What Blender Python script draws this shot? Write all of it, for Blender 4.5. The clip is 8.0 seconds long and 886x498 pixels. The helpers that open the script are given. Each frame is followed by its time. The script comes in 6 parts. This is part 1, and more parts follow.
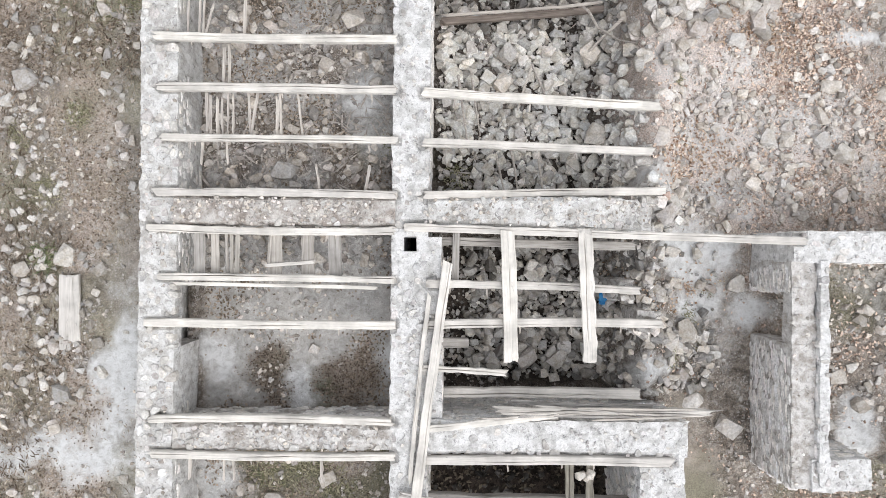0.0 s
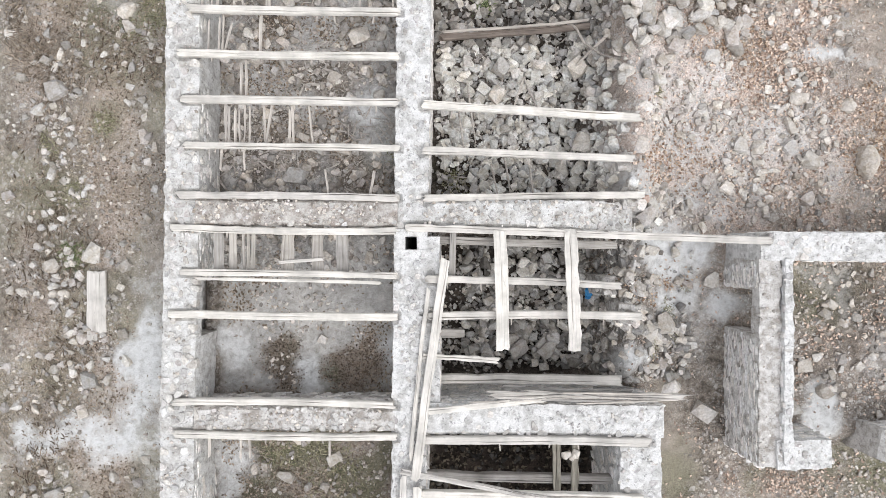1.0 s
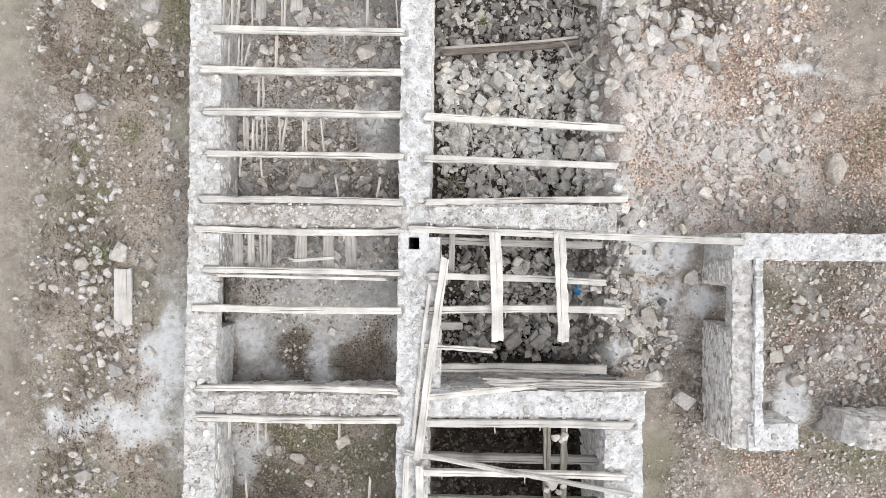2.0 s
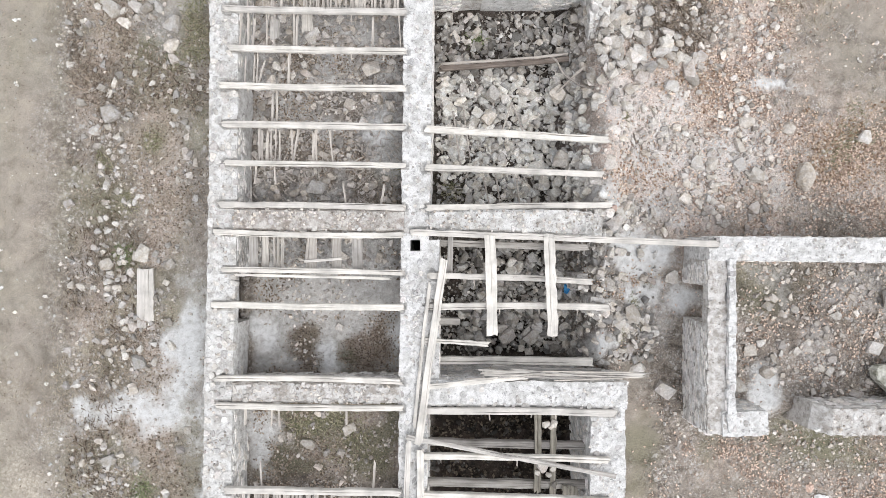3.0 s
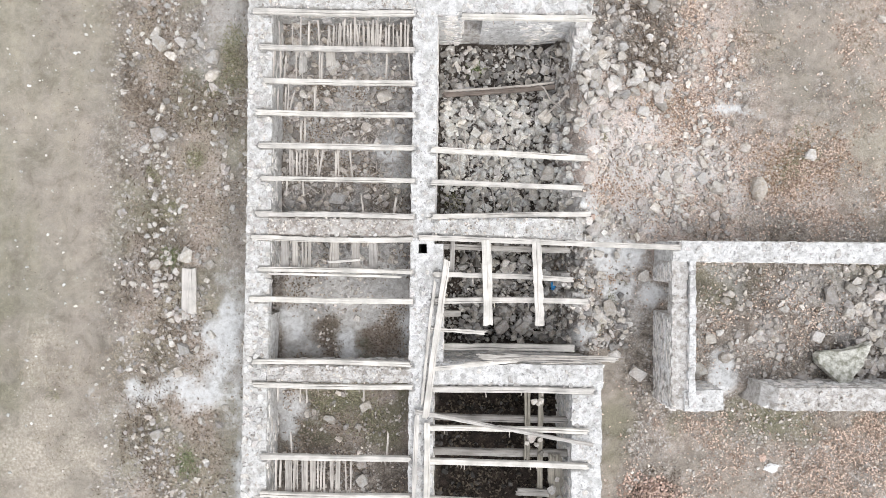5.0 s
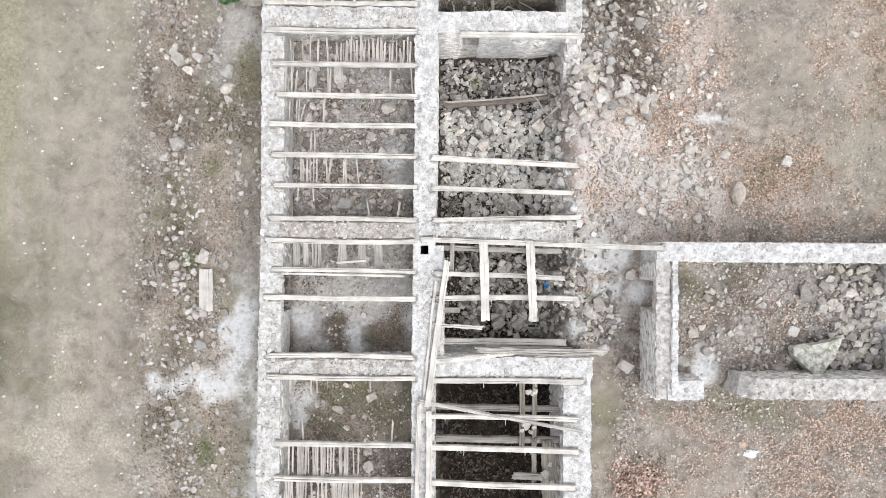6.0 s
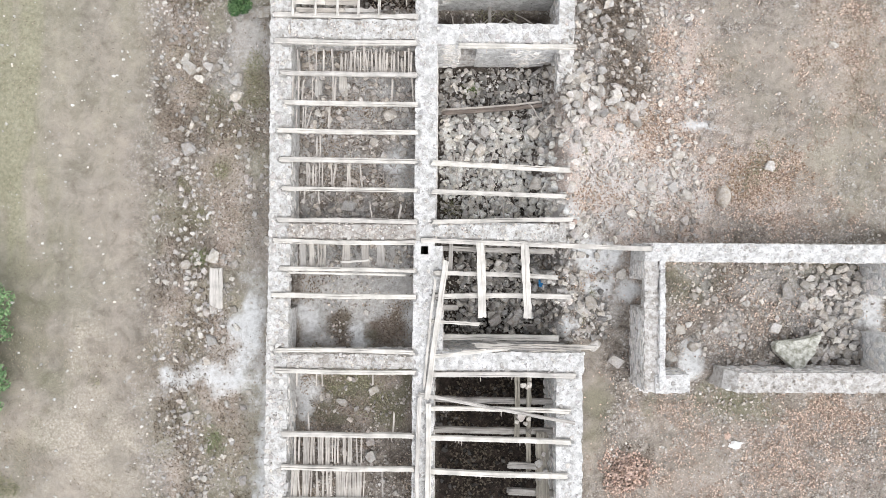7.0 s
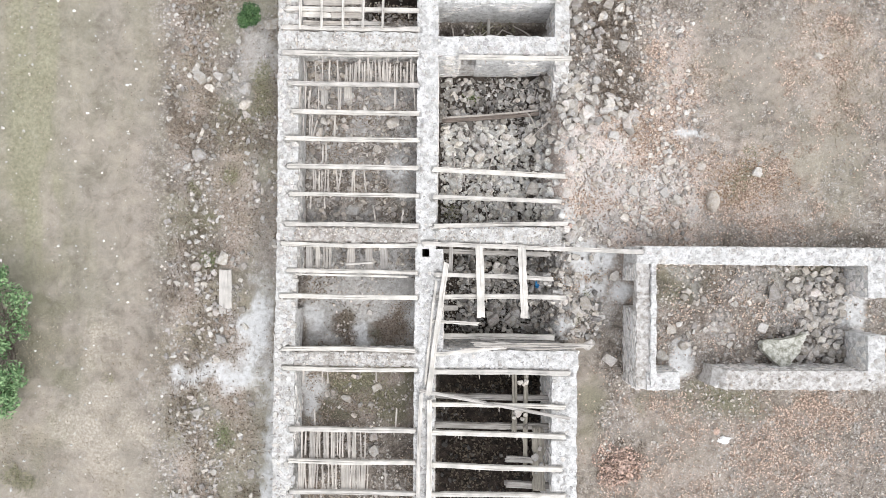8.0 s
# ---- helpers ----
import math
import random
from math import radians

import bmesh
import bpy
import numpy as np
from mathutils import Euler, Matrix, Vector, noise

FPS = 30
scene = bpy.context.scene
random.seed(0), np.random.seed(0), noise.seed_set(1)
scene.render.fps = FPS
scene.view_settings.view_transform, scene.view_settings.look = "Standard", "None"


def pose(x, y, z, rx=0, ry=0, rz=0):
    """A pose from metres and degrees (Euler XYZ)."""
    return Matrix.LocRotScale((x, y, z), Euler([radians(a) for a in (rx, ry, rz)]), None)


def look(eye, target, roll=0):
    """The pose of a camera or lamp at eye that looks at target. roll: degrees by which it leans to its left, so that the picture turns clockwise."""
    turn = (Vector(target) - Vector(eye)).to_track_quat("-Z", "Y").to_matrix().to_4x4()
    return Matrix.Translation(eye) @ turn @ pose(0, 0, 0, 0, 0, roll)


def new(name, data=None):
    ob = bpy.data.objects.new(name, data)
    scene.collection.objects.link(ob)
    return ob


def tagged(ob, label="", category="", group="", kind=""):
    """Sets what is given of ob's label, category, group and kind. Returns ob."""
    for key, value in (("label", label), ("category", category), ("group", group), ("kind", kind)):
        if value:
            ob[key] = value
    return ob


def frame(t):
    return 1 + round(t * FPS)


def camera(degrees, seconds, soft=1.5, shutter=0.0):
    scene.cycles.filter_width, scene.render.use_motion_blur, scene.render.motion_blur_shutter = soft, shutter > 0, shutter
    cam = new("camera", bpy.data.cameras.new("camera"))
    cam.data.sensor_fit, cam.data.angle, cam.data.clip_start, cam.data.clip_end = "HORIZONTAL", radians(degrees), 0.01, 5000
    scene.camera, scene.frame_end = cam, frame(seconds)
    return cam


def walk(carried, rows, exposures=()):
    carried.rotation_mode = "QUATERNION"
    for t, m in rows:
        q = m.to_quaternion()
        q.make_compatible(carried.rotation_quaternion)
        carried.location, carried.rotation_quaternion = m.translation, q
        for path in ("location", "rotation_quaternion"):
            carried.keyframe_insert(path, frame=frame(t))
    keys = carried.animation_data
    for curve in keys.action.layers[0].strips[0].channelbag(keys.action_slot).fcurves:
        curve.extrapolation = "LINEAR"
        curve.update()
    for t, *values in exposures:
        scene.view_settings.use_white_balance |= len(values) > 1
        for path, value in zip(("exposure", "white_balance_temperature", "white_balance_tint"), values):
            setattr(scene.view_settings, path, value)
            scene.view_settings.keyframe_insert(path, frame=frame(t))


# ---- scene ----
cam = camera(73.0, 8.0, soft=0.45)
METRES, EYE, TILT, LEAN, TURN = 8.2, 11.4, -90.0, 0.0, 0.0
ROWS = [
    (0.0, 0.0, 0.0, 0.0, -0.0, 0.0, -0.0),
    (0.5, 0.002, -0.0586, -0.0027, -0.0, 0.0, -0.03),
    (1.0, 0.0043, -0.1179, -0.0037, -0.01, 0.01, -0.07),
    (1.5, 0.004, -0.1804, -0.0048, 0.01, 0.0, -0.11),
    (3.0, 0.0058, -0.3733, -0.0006, -0.04, 0.03, -0.18),
    (3.5, 0.0063, -0.439, 0.0021, -0.02, 0.05, -0.2),
    (4.0, 0.0023, -0.5066, 0.0037, 0.0, 0.05, -0.23),
    (4.5, -0.0013, -0.5772, 0.0049, 0.01, 0.04, -0.25),
    (6.0, -0.0042, -0.797, 0.0114, 0.01, 0.04, -0.04),
    (6.5, -0.003, -0.8533, 0.0109, 0.0, 0.05, -0.07),
    (7.0, -0.0012, -0.904, 0.0116, -0.0, 0.07, -0.1),
    (7.5, -0.0012, -0.9522, 0.0165, -0.0, 0.08, -0.12),
    (8.0, -0.0035, -0.9988, 0.0211, -0.01, 0.09, -0.15),
]
walk(cam, [(t, pose(0, 0, EYE, TILT, LEAN, TURN) @ pose(METRES * x, METRES * y, METRES * z, 90 + pitch, roll, yaw)) for t, x, y, z, yaw, pitch, roll in ROWS],
     [(0.0, 0.53), (8.0, 0.61)])

# ---- light: an overcast sky and a very soft sun ----
SUN_UP, SUN_TURN = 56.0, 140.0
world = bpy.data.worlds.new("overcast_sky")
scene.world = world
world.use_nodes = True
wn = world.node_tree
sky = wn.nodes.new("ShaderNodeTexSky")
sky.sky_type, sky.sun_disc = "NISHITA", False
sky.sun_elevation, sky.sun_rotation = radians(SUN_UP), radians(SUN_TURN)
grey = wn.nodes.new("ShaderNodeHueSaturation")
grey.inputs["Saturation"].default_value = 0.19
wn.links.new(sky.outputs[0], grey.inputs["Color"])
wn.links.new(grey.outputs[0], wn.nodes["Background"].inputs[0])
wn.nodes["Background"].inputs[1].default_value = 0.208
sun = new("sun", bpy.data.lights.new("sun", "SUN"))
sun.data.energy, sun.data.angle, sun.data.color = 1.0, radians(60), (1.0, 0.985, 0.965)
sd = Vector((math.sin(radians(SUN_TURN)) * math.cos(radians(SUN_UP)), math.cos(radians(SUN_TURN)) * math.cos(radians(SUN_UP)), math.sin(radians(SUN_UP))))
sun.matrix_world = look(sd * 40, (0, 0, 0))

# ---- materials ----


def material(name, rough=0.9):
    m = bpy.data.materials.new(name)
    m.use_nodes = True
    t = m.node_tree
    b = t.nodes["Principled BSDF"]
    b.inputs["Roughness"].default_value = rough
    b.inputs["Specular IOR Level"].default_value = 0.25
    return m, t, b


def n_noise(t, scale, detail=4.0, rough=0.6, vec=None, dist=0.0):
    n = t.nodes.new("ShaderNodeTexNoise")
    n.inputs["Scale"].default_value, n.inputs["Detail"].default_value = scale, detail
    n.inputs["Roughness"].default_value, n.inputs["Distortion"].default_value = rough, dist
    if vec is not None:
        t.links.new(vec, n.inputs["Vector"])
    return n.outputs["Fac"]


def n_coord(t, scale=(1, 1, 1)):
    c, mp = t.nodes.new("ShaderNodeTexCoord"), t.nodes.new("ShaderNodeMapping")
    mp.inputs["Scale"].default_value = scale
    t.links.new(c.outputs["Object"], mp.inputs["Vector"])
    return mp.outputs[0]


def n_place(t):
    return t.nodes.new("ShaderNodeNewGeometry").outputs["Position"]


def n_ramp(t, fac, stops):
    r = t.nodes.new("ShaderNodeValToRGB")
    while len(r.color_ramp.elements) < len(stops):
        r.color_ramp.elements.new(0.5)
    for e, (p, c) in zip(r.color_ramp.elements, stops):
        e.position, e.color = p, ((c, c, c, 1) if isinstance(c, (int, float)) else (*c, 1))
    t.links.new(fac, r.inputs[0])
    return r.outputs[0]


def n_mix(t, fac, a, b, how="MIX"):
    m = t.nodes.new("ShaderNodeMix")
    m.data_type, m.blend_type = "RGBA", how
    for sock, v in ((m.inputs["Factor"], fac), (m.inputs["A"], a), (m.inputs["B"], b)):
        if isinstance(v, (int, float)):
            sock.default_value = v
        elif isinstance(v, tuple):
            sock.default_value = (*v, 1)
        else:
            t.links.new(v, sock)
    return m.outputs["Result"]


def n_math(t, how, a, b=0.0):
    m = t.nodes.new("ShaderNodeMath")
    m.operation, m.use_clamp = how, True
    for sock, v in zip(m.inputs, (a, b)):
        if isinstance(v, (int, float)):
            sock.default_value = v
        else:
            t.links.new(v, sock)
    return m.outputs[0]


def n_fract(t, a, times):
    m, f = t.nodes.new("ShaderNodeMath"), t.nodes.new("ShaderNodeMath")
    m.operation, f.operation = "MULTIPLY", "FRACT"
    m.inputs[1].default_value = times
    t.links.new(a, m.inputs[0])
    t.links.new(m.outputs[0], f.inputs[0])
    return f.outputs[0]


def n_attr(t, name):
    a = t.nodes.new("ShaderNodeAttribute")
    a.attribute_name = name
    return a.outputs["Fac"]


def n_bump(t, b, height, strength, distance):
    n = t.nodes.new("ShaderNodeBump")
    n.inputs["Strength"].default_value, n.inputs["Distance"].default_value = strength, distance
    t.links.new(height, n.inputs["Height"])
    t.links.new(n.outputs[0], b.inputs["Normal"])


def stone_material(name, low, high, tint, joined=False, stain=(0.78, 0.74, 0.68)):
    """Limestone: each stone its own grey, with grain, pale crust and dirt."""
    m, t, b = material(name, 0.92)
    rnd = t.nodes.new("ShaderNodeNewGeometry").outputs["Random Per Island"] if joined else t.nodes.new("ShaderNodeObjectInfo").outputs["Random"]
    base = n_ramp(t, rnd, [(0.0, tuple(low * c for c in tint)), (0.7, tuple((low * 0.4 + high * 0.6) * c for c in tint)), (1.0, tuple(high * c for c in tint))])
    hue = n_fract(t, rnd, 37.0)
    base = n_mix(t, 1.0, base, n_ramp(t, hue, [(0.0, (1.0, 0.955, 0.91)), (0.35, (1.0, 0.985, 0.96)), (0.7, (0.98, 0.985, 1.0)), (1.0, (1.0, 0.95, 0.94))]), "MULTIPLY")
    p = n_place(t)
    grain = n_ramp(t, n_noise(t, 26, 5, 0.65, p), [(0.32, 0.68), (0.66, 1.12)])
    patch = n_ramp(t, n_noise(t, 7, 3, 0.6, p), [(0.35, stain), (0.6, 1.0)])
    c = n_mix(t, 1.0, n_mix(t, 1.0, base, grain, "MULTIPLY"), patch, "MULTIPLY")
    t.links.new(c, b.inputs["Base Color"])
    n_bump(t, b, n_noise(t, 30, 6, 0.7, p), 0.4, 0.015)
    return m


def mortar_material(name, pale, dull, amount):
    """Old lime mortar and plaster with grey weathered patches and dark pits."""
    m, t, b = material(name, 0.95)
    p = n_place(t)
    blotch = n_ramp(t, n_noise(t, 5.5, 5, 0.65, p), [(0.5 - amount, pale), (0.62, dull)])
    fine = n_ramp(t, n_noise(t, 45, 4, 0.7, p), [(0.28, 0.74), (0.55, 1.03)])
    pits = n_ramp(t, n_noise(t, 13, 5, 0.75, p, 0.6), [(0.33, 0.42), (0.44, 1.0)])
    cracks = n_ramp(t, n_noise(t, 4.5, 6, 0.8, p, 1.2), [(0.36, 0.55), (0.42, 1.0)])
    c = n_mix(t, 1.0, n_mix(t, 1.0, n_mix(t, 1.0, blotch, fine, "MULTIPLY"), pits, "MULTIPLY"), cracks, "MULTIPLY")
    t.links.new(c, b.inputs["Base Color"])
    n_bump(t, b, n_noise(t, 22, 6, 0.7, p), 0.7, 0.03)
    return m


def wood_material(name, light, dark, crack):
    """Weathered timber: grain and cracks along its length."""
    m, t, b = material(name, 0.85)
    v = n_coord(t, (1.2, 26, 26))
    w = n_coord(t, (0.7, 60, 60))
    rnd = t.nodes.new("ShaderNodeObjectInfo").outputs["Random"]
    c = n_ramp(t, n_noise(t, 1.0, 5, 0.65, v), [(0.3, dark), (0.62, light)])
    c = n_mix(t, 1.0, c, n_ramp(t, n_noise(t, 1.0, 3, 0.6, w), [(0.3, crack), (0.42, 1.0)]), "MULTIPLY")
    c = n_mix(t, 1.0, c, n_ramp(t, n_noise(t, 2.2, 3, 0.6, n_place(t)), [(0.32, 0.72), (0.6, 1.05)]), "MULTIPLY")
    c = n_mix(t, 1.0, c, n_ramp(t, rnd, [(0.0, (0.84, 0.83, 0.82)), (1.0, (1.04, 1.03, 1.0))]), "MULTIPLY")
    c = n_mix(t, 1.0, c, n_ramp(t, n_noise(t, 1.0, 5, 0.75, n_coord(t, (5, 22, 22)), 0.5), [(0.29, 0.5), (0.37, 1.0)]), "MULTIPLY")
    t.links.new(c, b.inputs["Base Color"])
    n_bump(t, b, n_noise(t, 1.0, 5, 0.7, v), 0.6, 0.012)
    return m


def plain_material(name, c1, c2, scale=20, rough=0.8, joined=False):
    m, t, b = material(name, rough)
    if joined:
        fac = t.nodes.new("ShaderNodeNewGeometry").outputs["Random Per Island"]
    else:
        fac = n_noise(t, scale, 4, 0.6, n_place(t))
    t.links.new(n_ramp(t, fac, [(0.25, c1), (0.75, c2)]), b.inputs["Base Color"])
    return m


M_WALL_STONE = stone_material("pale_wall_stone", 0.5, 0.78, (1.0, 0.98, 0.95), stain=(0.74, 0.73, 0.72))
M_WALL_STONE_FAR = stone_material("pale_wall_stone_joined", 0.5, 0.78, (1.0, 0.98, 0.95), True, stain=(0.74, 0.73, 0.72))
M_WHITE_STONE = stone_material("limewashed_stone", 0.46, 0.78, (1.0, 0.985, 0.97), stain=(0.74, 0.73, 0.72))
M_WHITE_FAR = stone_material("limewashed_stone_joined", 0.46, 0.78, (1.0, 0.985, 0.97), True, stain=(0.74, 0.73, 0.72))
# a darker range of the grey limestone, for some of the rubble
M_DARK_STONE = stone_material("darker_limestone", 0.17, 0.74, (1.0, 0.98, 0.95))
M_DARK_STONE_FAR = stone_material("darker_limestone_joined", 0.17, 0.7, (1.0, 0.98, 0.95), True)
# pit stones, with the shade of the pit put into their colour
M_PIT = stone_material("pit_shade_stone", 0.012, 0.13, (1.0, 0.96, 0.92), True)
M_MORTAR = mortar_material("lime_mortar", (0.63, 0.62, 0.605), (0.42, 0.4, 0.375), 0.07)
M_MORTAR_DIRT = mortar_material("dirty_mortar", (0.6, 0.58, 0.56), (0.34, 0.31, 0.28), 0.08)
M_EARTH = mortar_material("earthy_mortar", (0.56, 0.535, 0.505), (0.31, 0.27, 0.24), 0.12)
M_PLASTER = mortar_material("white_plaster", (0.675, 0.665, 0.655), (0.46, 0.45, 0.435), 0.06)
M_RUBBLE = stone_material("grey_limestone", 0.45, 0.95, (0.99, 0.985, 0.955))
M_RUBBLE_FAR = stone_material("grey_limestone_joined", 0.45, 0.95, (0.99, 0.985, 0.955), True)
M_SHARD = stone_material("grey_shards", 0.18, 0.75, (1.0, 0.98, 0.95), True)
M_PEBBLE = stone_material("pebbles", 0.3, 0.8, (1.0, 0.95, 0.9), True)
M_BOULDER = stone_material("brown_boulder", 0.52, 0.6, (1.0, 0.94, 0.88))
M_STONE = stone_material("loose_limestone", 0.46, 0.76, (1.0, 0.96, 0.915))
M_DULL = stone_material("dull_limestone", 0.33, 0.7, (1.0, 0.965, 0.92))
M_DULL_FAR = stone_material("dull_limestone_joined", 0.33, 0.7, (1.0, 0.965, 0.92), True)
M_WOOD = wood_material("bleached_timber", (0.71, 0.68, 0.645), (0.55, 0.52, 0.485), 0.68)
M_WOOD_GREY = wood_material("grey_timber", (0.44, 0.42, 0.4), (0.24, 0.22, 0.2), 0.45)
M_LATH = wood_material("lath_wood", (0.6, 0.56, 0.52), (0.36, 0.32, 0.29), 0.6)
M_MOSSY = wood_material("mossy_rotten_board", (0.36, 0.335, 0.29), (0.1, 0.09, 0.072), 0.4)
M_FALLEN = wood_material("half_rotten_board", (0.66, 0.63, 0.6), (0.27, 0.25, 0.23), 0.35)
M_CEIL = wood_material("grey_ceiling_board", (0.52, 0.49, 0.455), (0.27, 0.245, 0.22), 0.45)
M_BARK = wood_material("brown_log", (0.3, 0.255, 0.225), (0.13, 0.105, 0.09), 0.5)
M_LEAF_DARK = plain_material("dark_green_leaf", (0.035, 0.085, 0.03), (0.11, 0.19, 0.075), 4, 0.6, True)
M_LEAF = plain_material("green_leaf", (0.085, 0.165, 0.07), (0.27, 0.4, 0.2), 4, 0.6, True)
M_GRASS = plain_material("grass_blade", (0.16, 0.16, 0.09), (0.38, 0.35, 0.24), 4, 0.7, True)
M_DRY = plain_material("dry_leaf", (0.28, 0.2, 0.155), (0.72, 0.575, 0.475), 4, 0.8, True)
M_WEED = plain_material("weed_leaf", (0.1, 0.14, 0.06), (0.26, 0.29, 0.15), 4, 0.7, True)
M_DEAD = plain_material("dead_leaf", (0.14, 0.108, 0.08), (0.4, 0.33, 0.265), 4, 0.85, True)
# leaf mould for the pit, darkened to carry the shade there
M_BLACK = plain_material("pit_shade_leaf_mould", (0.012, 0.009, 0.007), (0.11, 0.09, 0.068), 4, 0.9, True)
M_TANGLE = plain_material("brown_leaf_mould", (0.08, 0.06, 0.046), (0.32, 0.26, 0.21), 4, 0.85, True)
M_RUST = plain_material("rusty_leaf", (0.22, 0.14, 0.09), (0.52, 0.4, 0.3), 4, 0.8, True)
M_STRAW = plain_material("straw", (0.3, 0.25, 0.19), (0.56, 0.49, 0.39), 4, 0.8, True)
M_BLUE = plain_material("blue_plastic", (0.03, 0.2, 0.5), (0.08, 0.36, 0.66), 12, 0.4)
M_BRICK = stone_material("red_brick", 0.24, 0.85, (1.0, 0.76, 0.65))
M_BRICK_FAR = stone_material("red_brick_joined", 0.24, 0.85, (1.0, 0.76, 0.65), True)
M_CONCRETE = stone_material("pebbly_concrete", 0.62, 0.68, (0.985, 1.0, 0.94), stain=(0.42, 0.42, 0.37))
M_PLASTIC = plain_material("white_plastic", (0.75, 0.74, 0.73), (0.85, 0.84, 0.83), 12, 0.45)
M_FLUE = plain_material("flue_black", (0.008, 0.008, 0.008), (0.02, 0.019, 0.018), 12, 0.95)


def n_specks(t, p, scale, share, radius):
    """Angular specks of random size, on a share of the cells; gives the mask and a random tone."""
    v, e = t.nodes.new("ShaderNodeTexVoronoi"), t.nodes.new("ShaderNodeTexVoronoi")
    e.feature = "DISTANCE_TO_EDGE"
    for node in (v, e):
        node.inputs["Scale"].default_value = scale
        t.links.new(p, node.inputs["Vector"])
    sep = t.nodes.new("ShaderNodeSeparateColor")
    t.links.new(v.outputs["Color"], sep.inputs[0])
    on = n_math(t, "LESS_THAN", sep.outputs[0], share)
    near = n_math(t, "GREATER_THAN", e.outputs["Distance"], n_math(t, "MULTIPLY", sep.outputs[1], radius))
    return n_math(t, "MULTIPLY", on, near), sep.outputs[2]


def ground_material():
    m, t, b = material("ground_soil", 0.96)
    p = n_place(t)
    warp = n_mix(t, 0.035, p, t.nodes.new("ShaderNodeTexNoise").outputs["Color"], "ADD")
    big = n_noise(t, 0.7, 5, 0.6, p)
    mid = n_noise(t, 4.0, 6, 0.7, p)
    fine = n_noise(t, 42, 5, 0.75, p)
    soil = n_ramp(t, mid, [(0.36, (0.1, 0.081, 0.064)), (0.5, (0.245, 0.208, 0.175)), (0.64, (0.43, 0.385, 0.34))])
    clods = n_noise(t, 11, 4, 0.65, p, 0.4)
    soil = n_mix(t, 1.0, soil, n_ramp(t, clods, [(0.36, (0.58, 0.56, 0.52)), (0.5, (1.0, 1.0, 1.0)), (0.64, (1.36, 1.34, 1.3))]), "MULTIPLY")
    soil = n_mix(t, n_math(t, "MULTIPLY", big, 0.35), soil, (0.3, 0.265, 0.235))
    road = n_ramp(t, mid, [(0.3, (0.27, 0.24, 0.204)), (0.7, (0.36, 0.324, 0.282))])
    road = n_mix(t, n_ramp(t, n_noise(t, 0.45, 4, 0.6, p), [(0.42, 0.0), (0.62, 0.8)]), road, (0.39, 0.34, 0.298))
    ruts = t.nodes.new("ShaderNodeMapping")
    ruts.inputs["Scale"].default_value = (1.3, 0.12, 1.0)
    t.links.new(p, ruts.inputs["Vector"])
    road = n_mix(t, 1.0, road, n_ramp(t, n_noise(t, 1.0, 4, 0.6, ruts.outputs[0]), [(0.3, (0.9, 0.905, 0.88)), (0.7, (1.05, 1.045, 1.03))]), "MULTIPLY")
    road = n_mix(t, 1.0, road, n_ramp(t, n_noise(t, 1.6, 7, 0.72, p, 0.5), [(0.34, (0.7, 0.685, 0.655)), (0.48, (1.0, 1.0, 1.0)), (0.66, (1.26, 1.24, 1.21))]), "MULTIPLY")
    c = n_mix(t, n_attr(t, "road"), soil, road)
    chaff = n_ramp(t, n_noise(t, 13, 6, 0.8, p, 0.5), [(0.33, (0.25, 0.213, 0.17)), (0.5, (0.44, 0.39, 0.325)), (0.64, (0.68, 0.62, 0.53))])
    c = n_mix(t, n_attr(t, "straw"), c, chaff)
    litter = n_ramp(t, n_noise(t, 14, 5, 0.75, p), [(0.33, (0.32, 0.235, 0.185)), (0.5, (0.6, 0.495, 0.42)), (0.64, (0.78, 0.7, 0.635))])
    c = n_mix(t, n_attr(t, "litter"), c, litter)
    brick_dust = n_ramp(t, n_noise(t, 10, 6, 0.75, p, 0.4), [(0.33, (0.54, 0.415, 0.355)), (0.5, (0.74, 0.605, 0.54)), (0.66, (0.86, 0.77, 0.71))])
    c = n_mix(t, n_attr(t, "blush"), c, brick_dust)
    moss = n_ramp(t, n_noise(t, 9, 5, 0.7, p), [(0.33, (0.2, 0.195, 0.115)), (0.66, (0.4, 0.385, 0.265))])
    c = n_mix(t, n_attr(t, "moss"), c, moss)
    green = n_ramp(t, fine, [(0.35, (0.09, 0.1, 0.05)), (0.65, (0.26, 0.25, 0.16))])
    c = n_mix(t, n_attr(t, "green"), c, green)
    # near-black soil and leaf mould; in the pits it also paints in shade
    c = n_mix(t, n_attr(t, "humus_shade"), c, n_ramp(t, mid, [(0.35, (0.01, 0.008, 0.007)), (0.7, (0.06, 0.045, 0.036))]))
    c = n_mix(t, n_math(t, "SUBTRACT", 1.0, n_math(t, "MULTIPLY", n_attr(t, "road"), 0.65)), c, n_mix(t, 1.0, c, n_ramp(t, fine, [(0.34, 0.35), (0.6, 1.25)]), "MULTIPLY"))
    drifts = n_ramp(t, n_noise(t, 1.4, 5, 0.7, p, 0.4), [(0.42, 0.12), (0.58, 1.0)])
    for scale, share, radius in ((9.0, 0.12, 0.35), (15.0, 0.22, 0.35), (27.0, 0.3, 0.3), (55.0, 0.36, 0.3)):
        mask, tone = n_specks(t, warp, scale, share, radius)
        mask = n_math(t, "MULTIPLY", mask, drifts)
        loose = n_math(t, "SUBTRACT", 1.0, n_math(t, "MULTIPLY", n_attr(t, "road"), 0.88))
        loose = n_math(t, "SUBTRACT", loose, n_math(t, "ADD", n_attr(t, "humus_shade"), n_math(t, "MULTIPLY", n_attr(t, "green"), 0.8)))
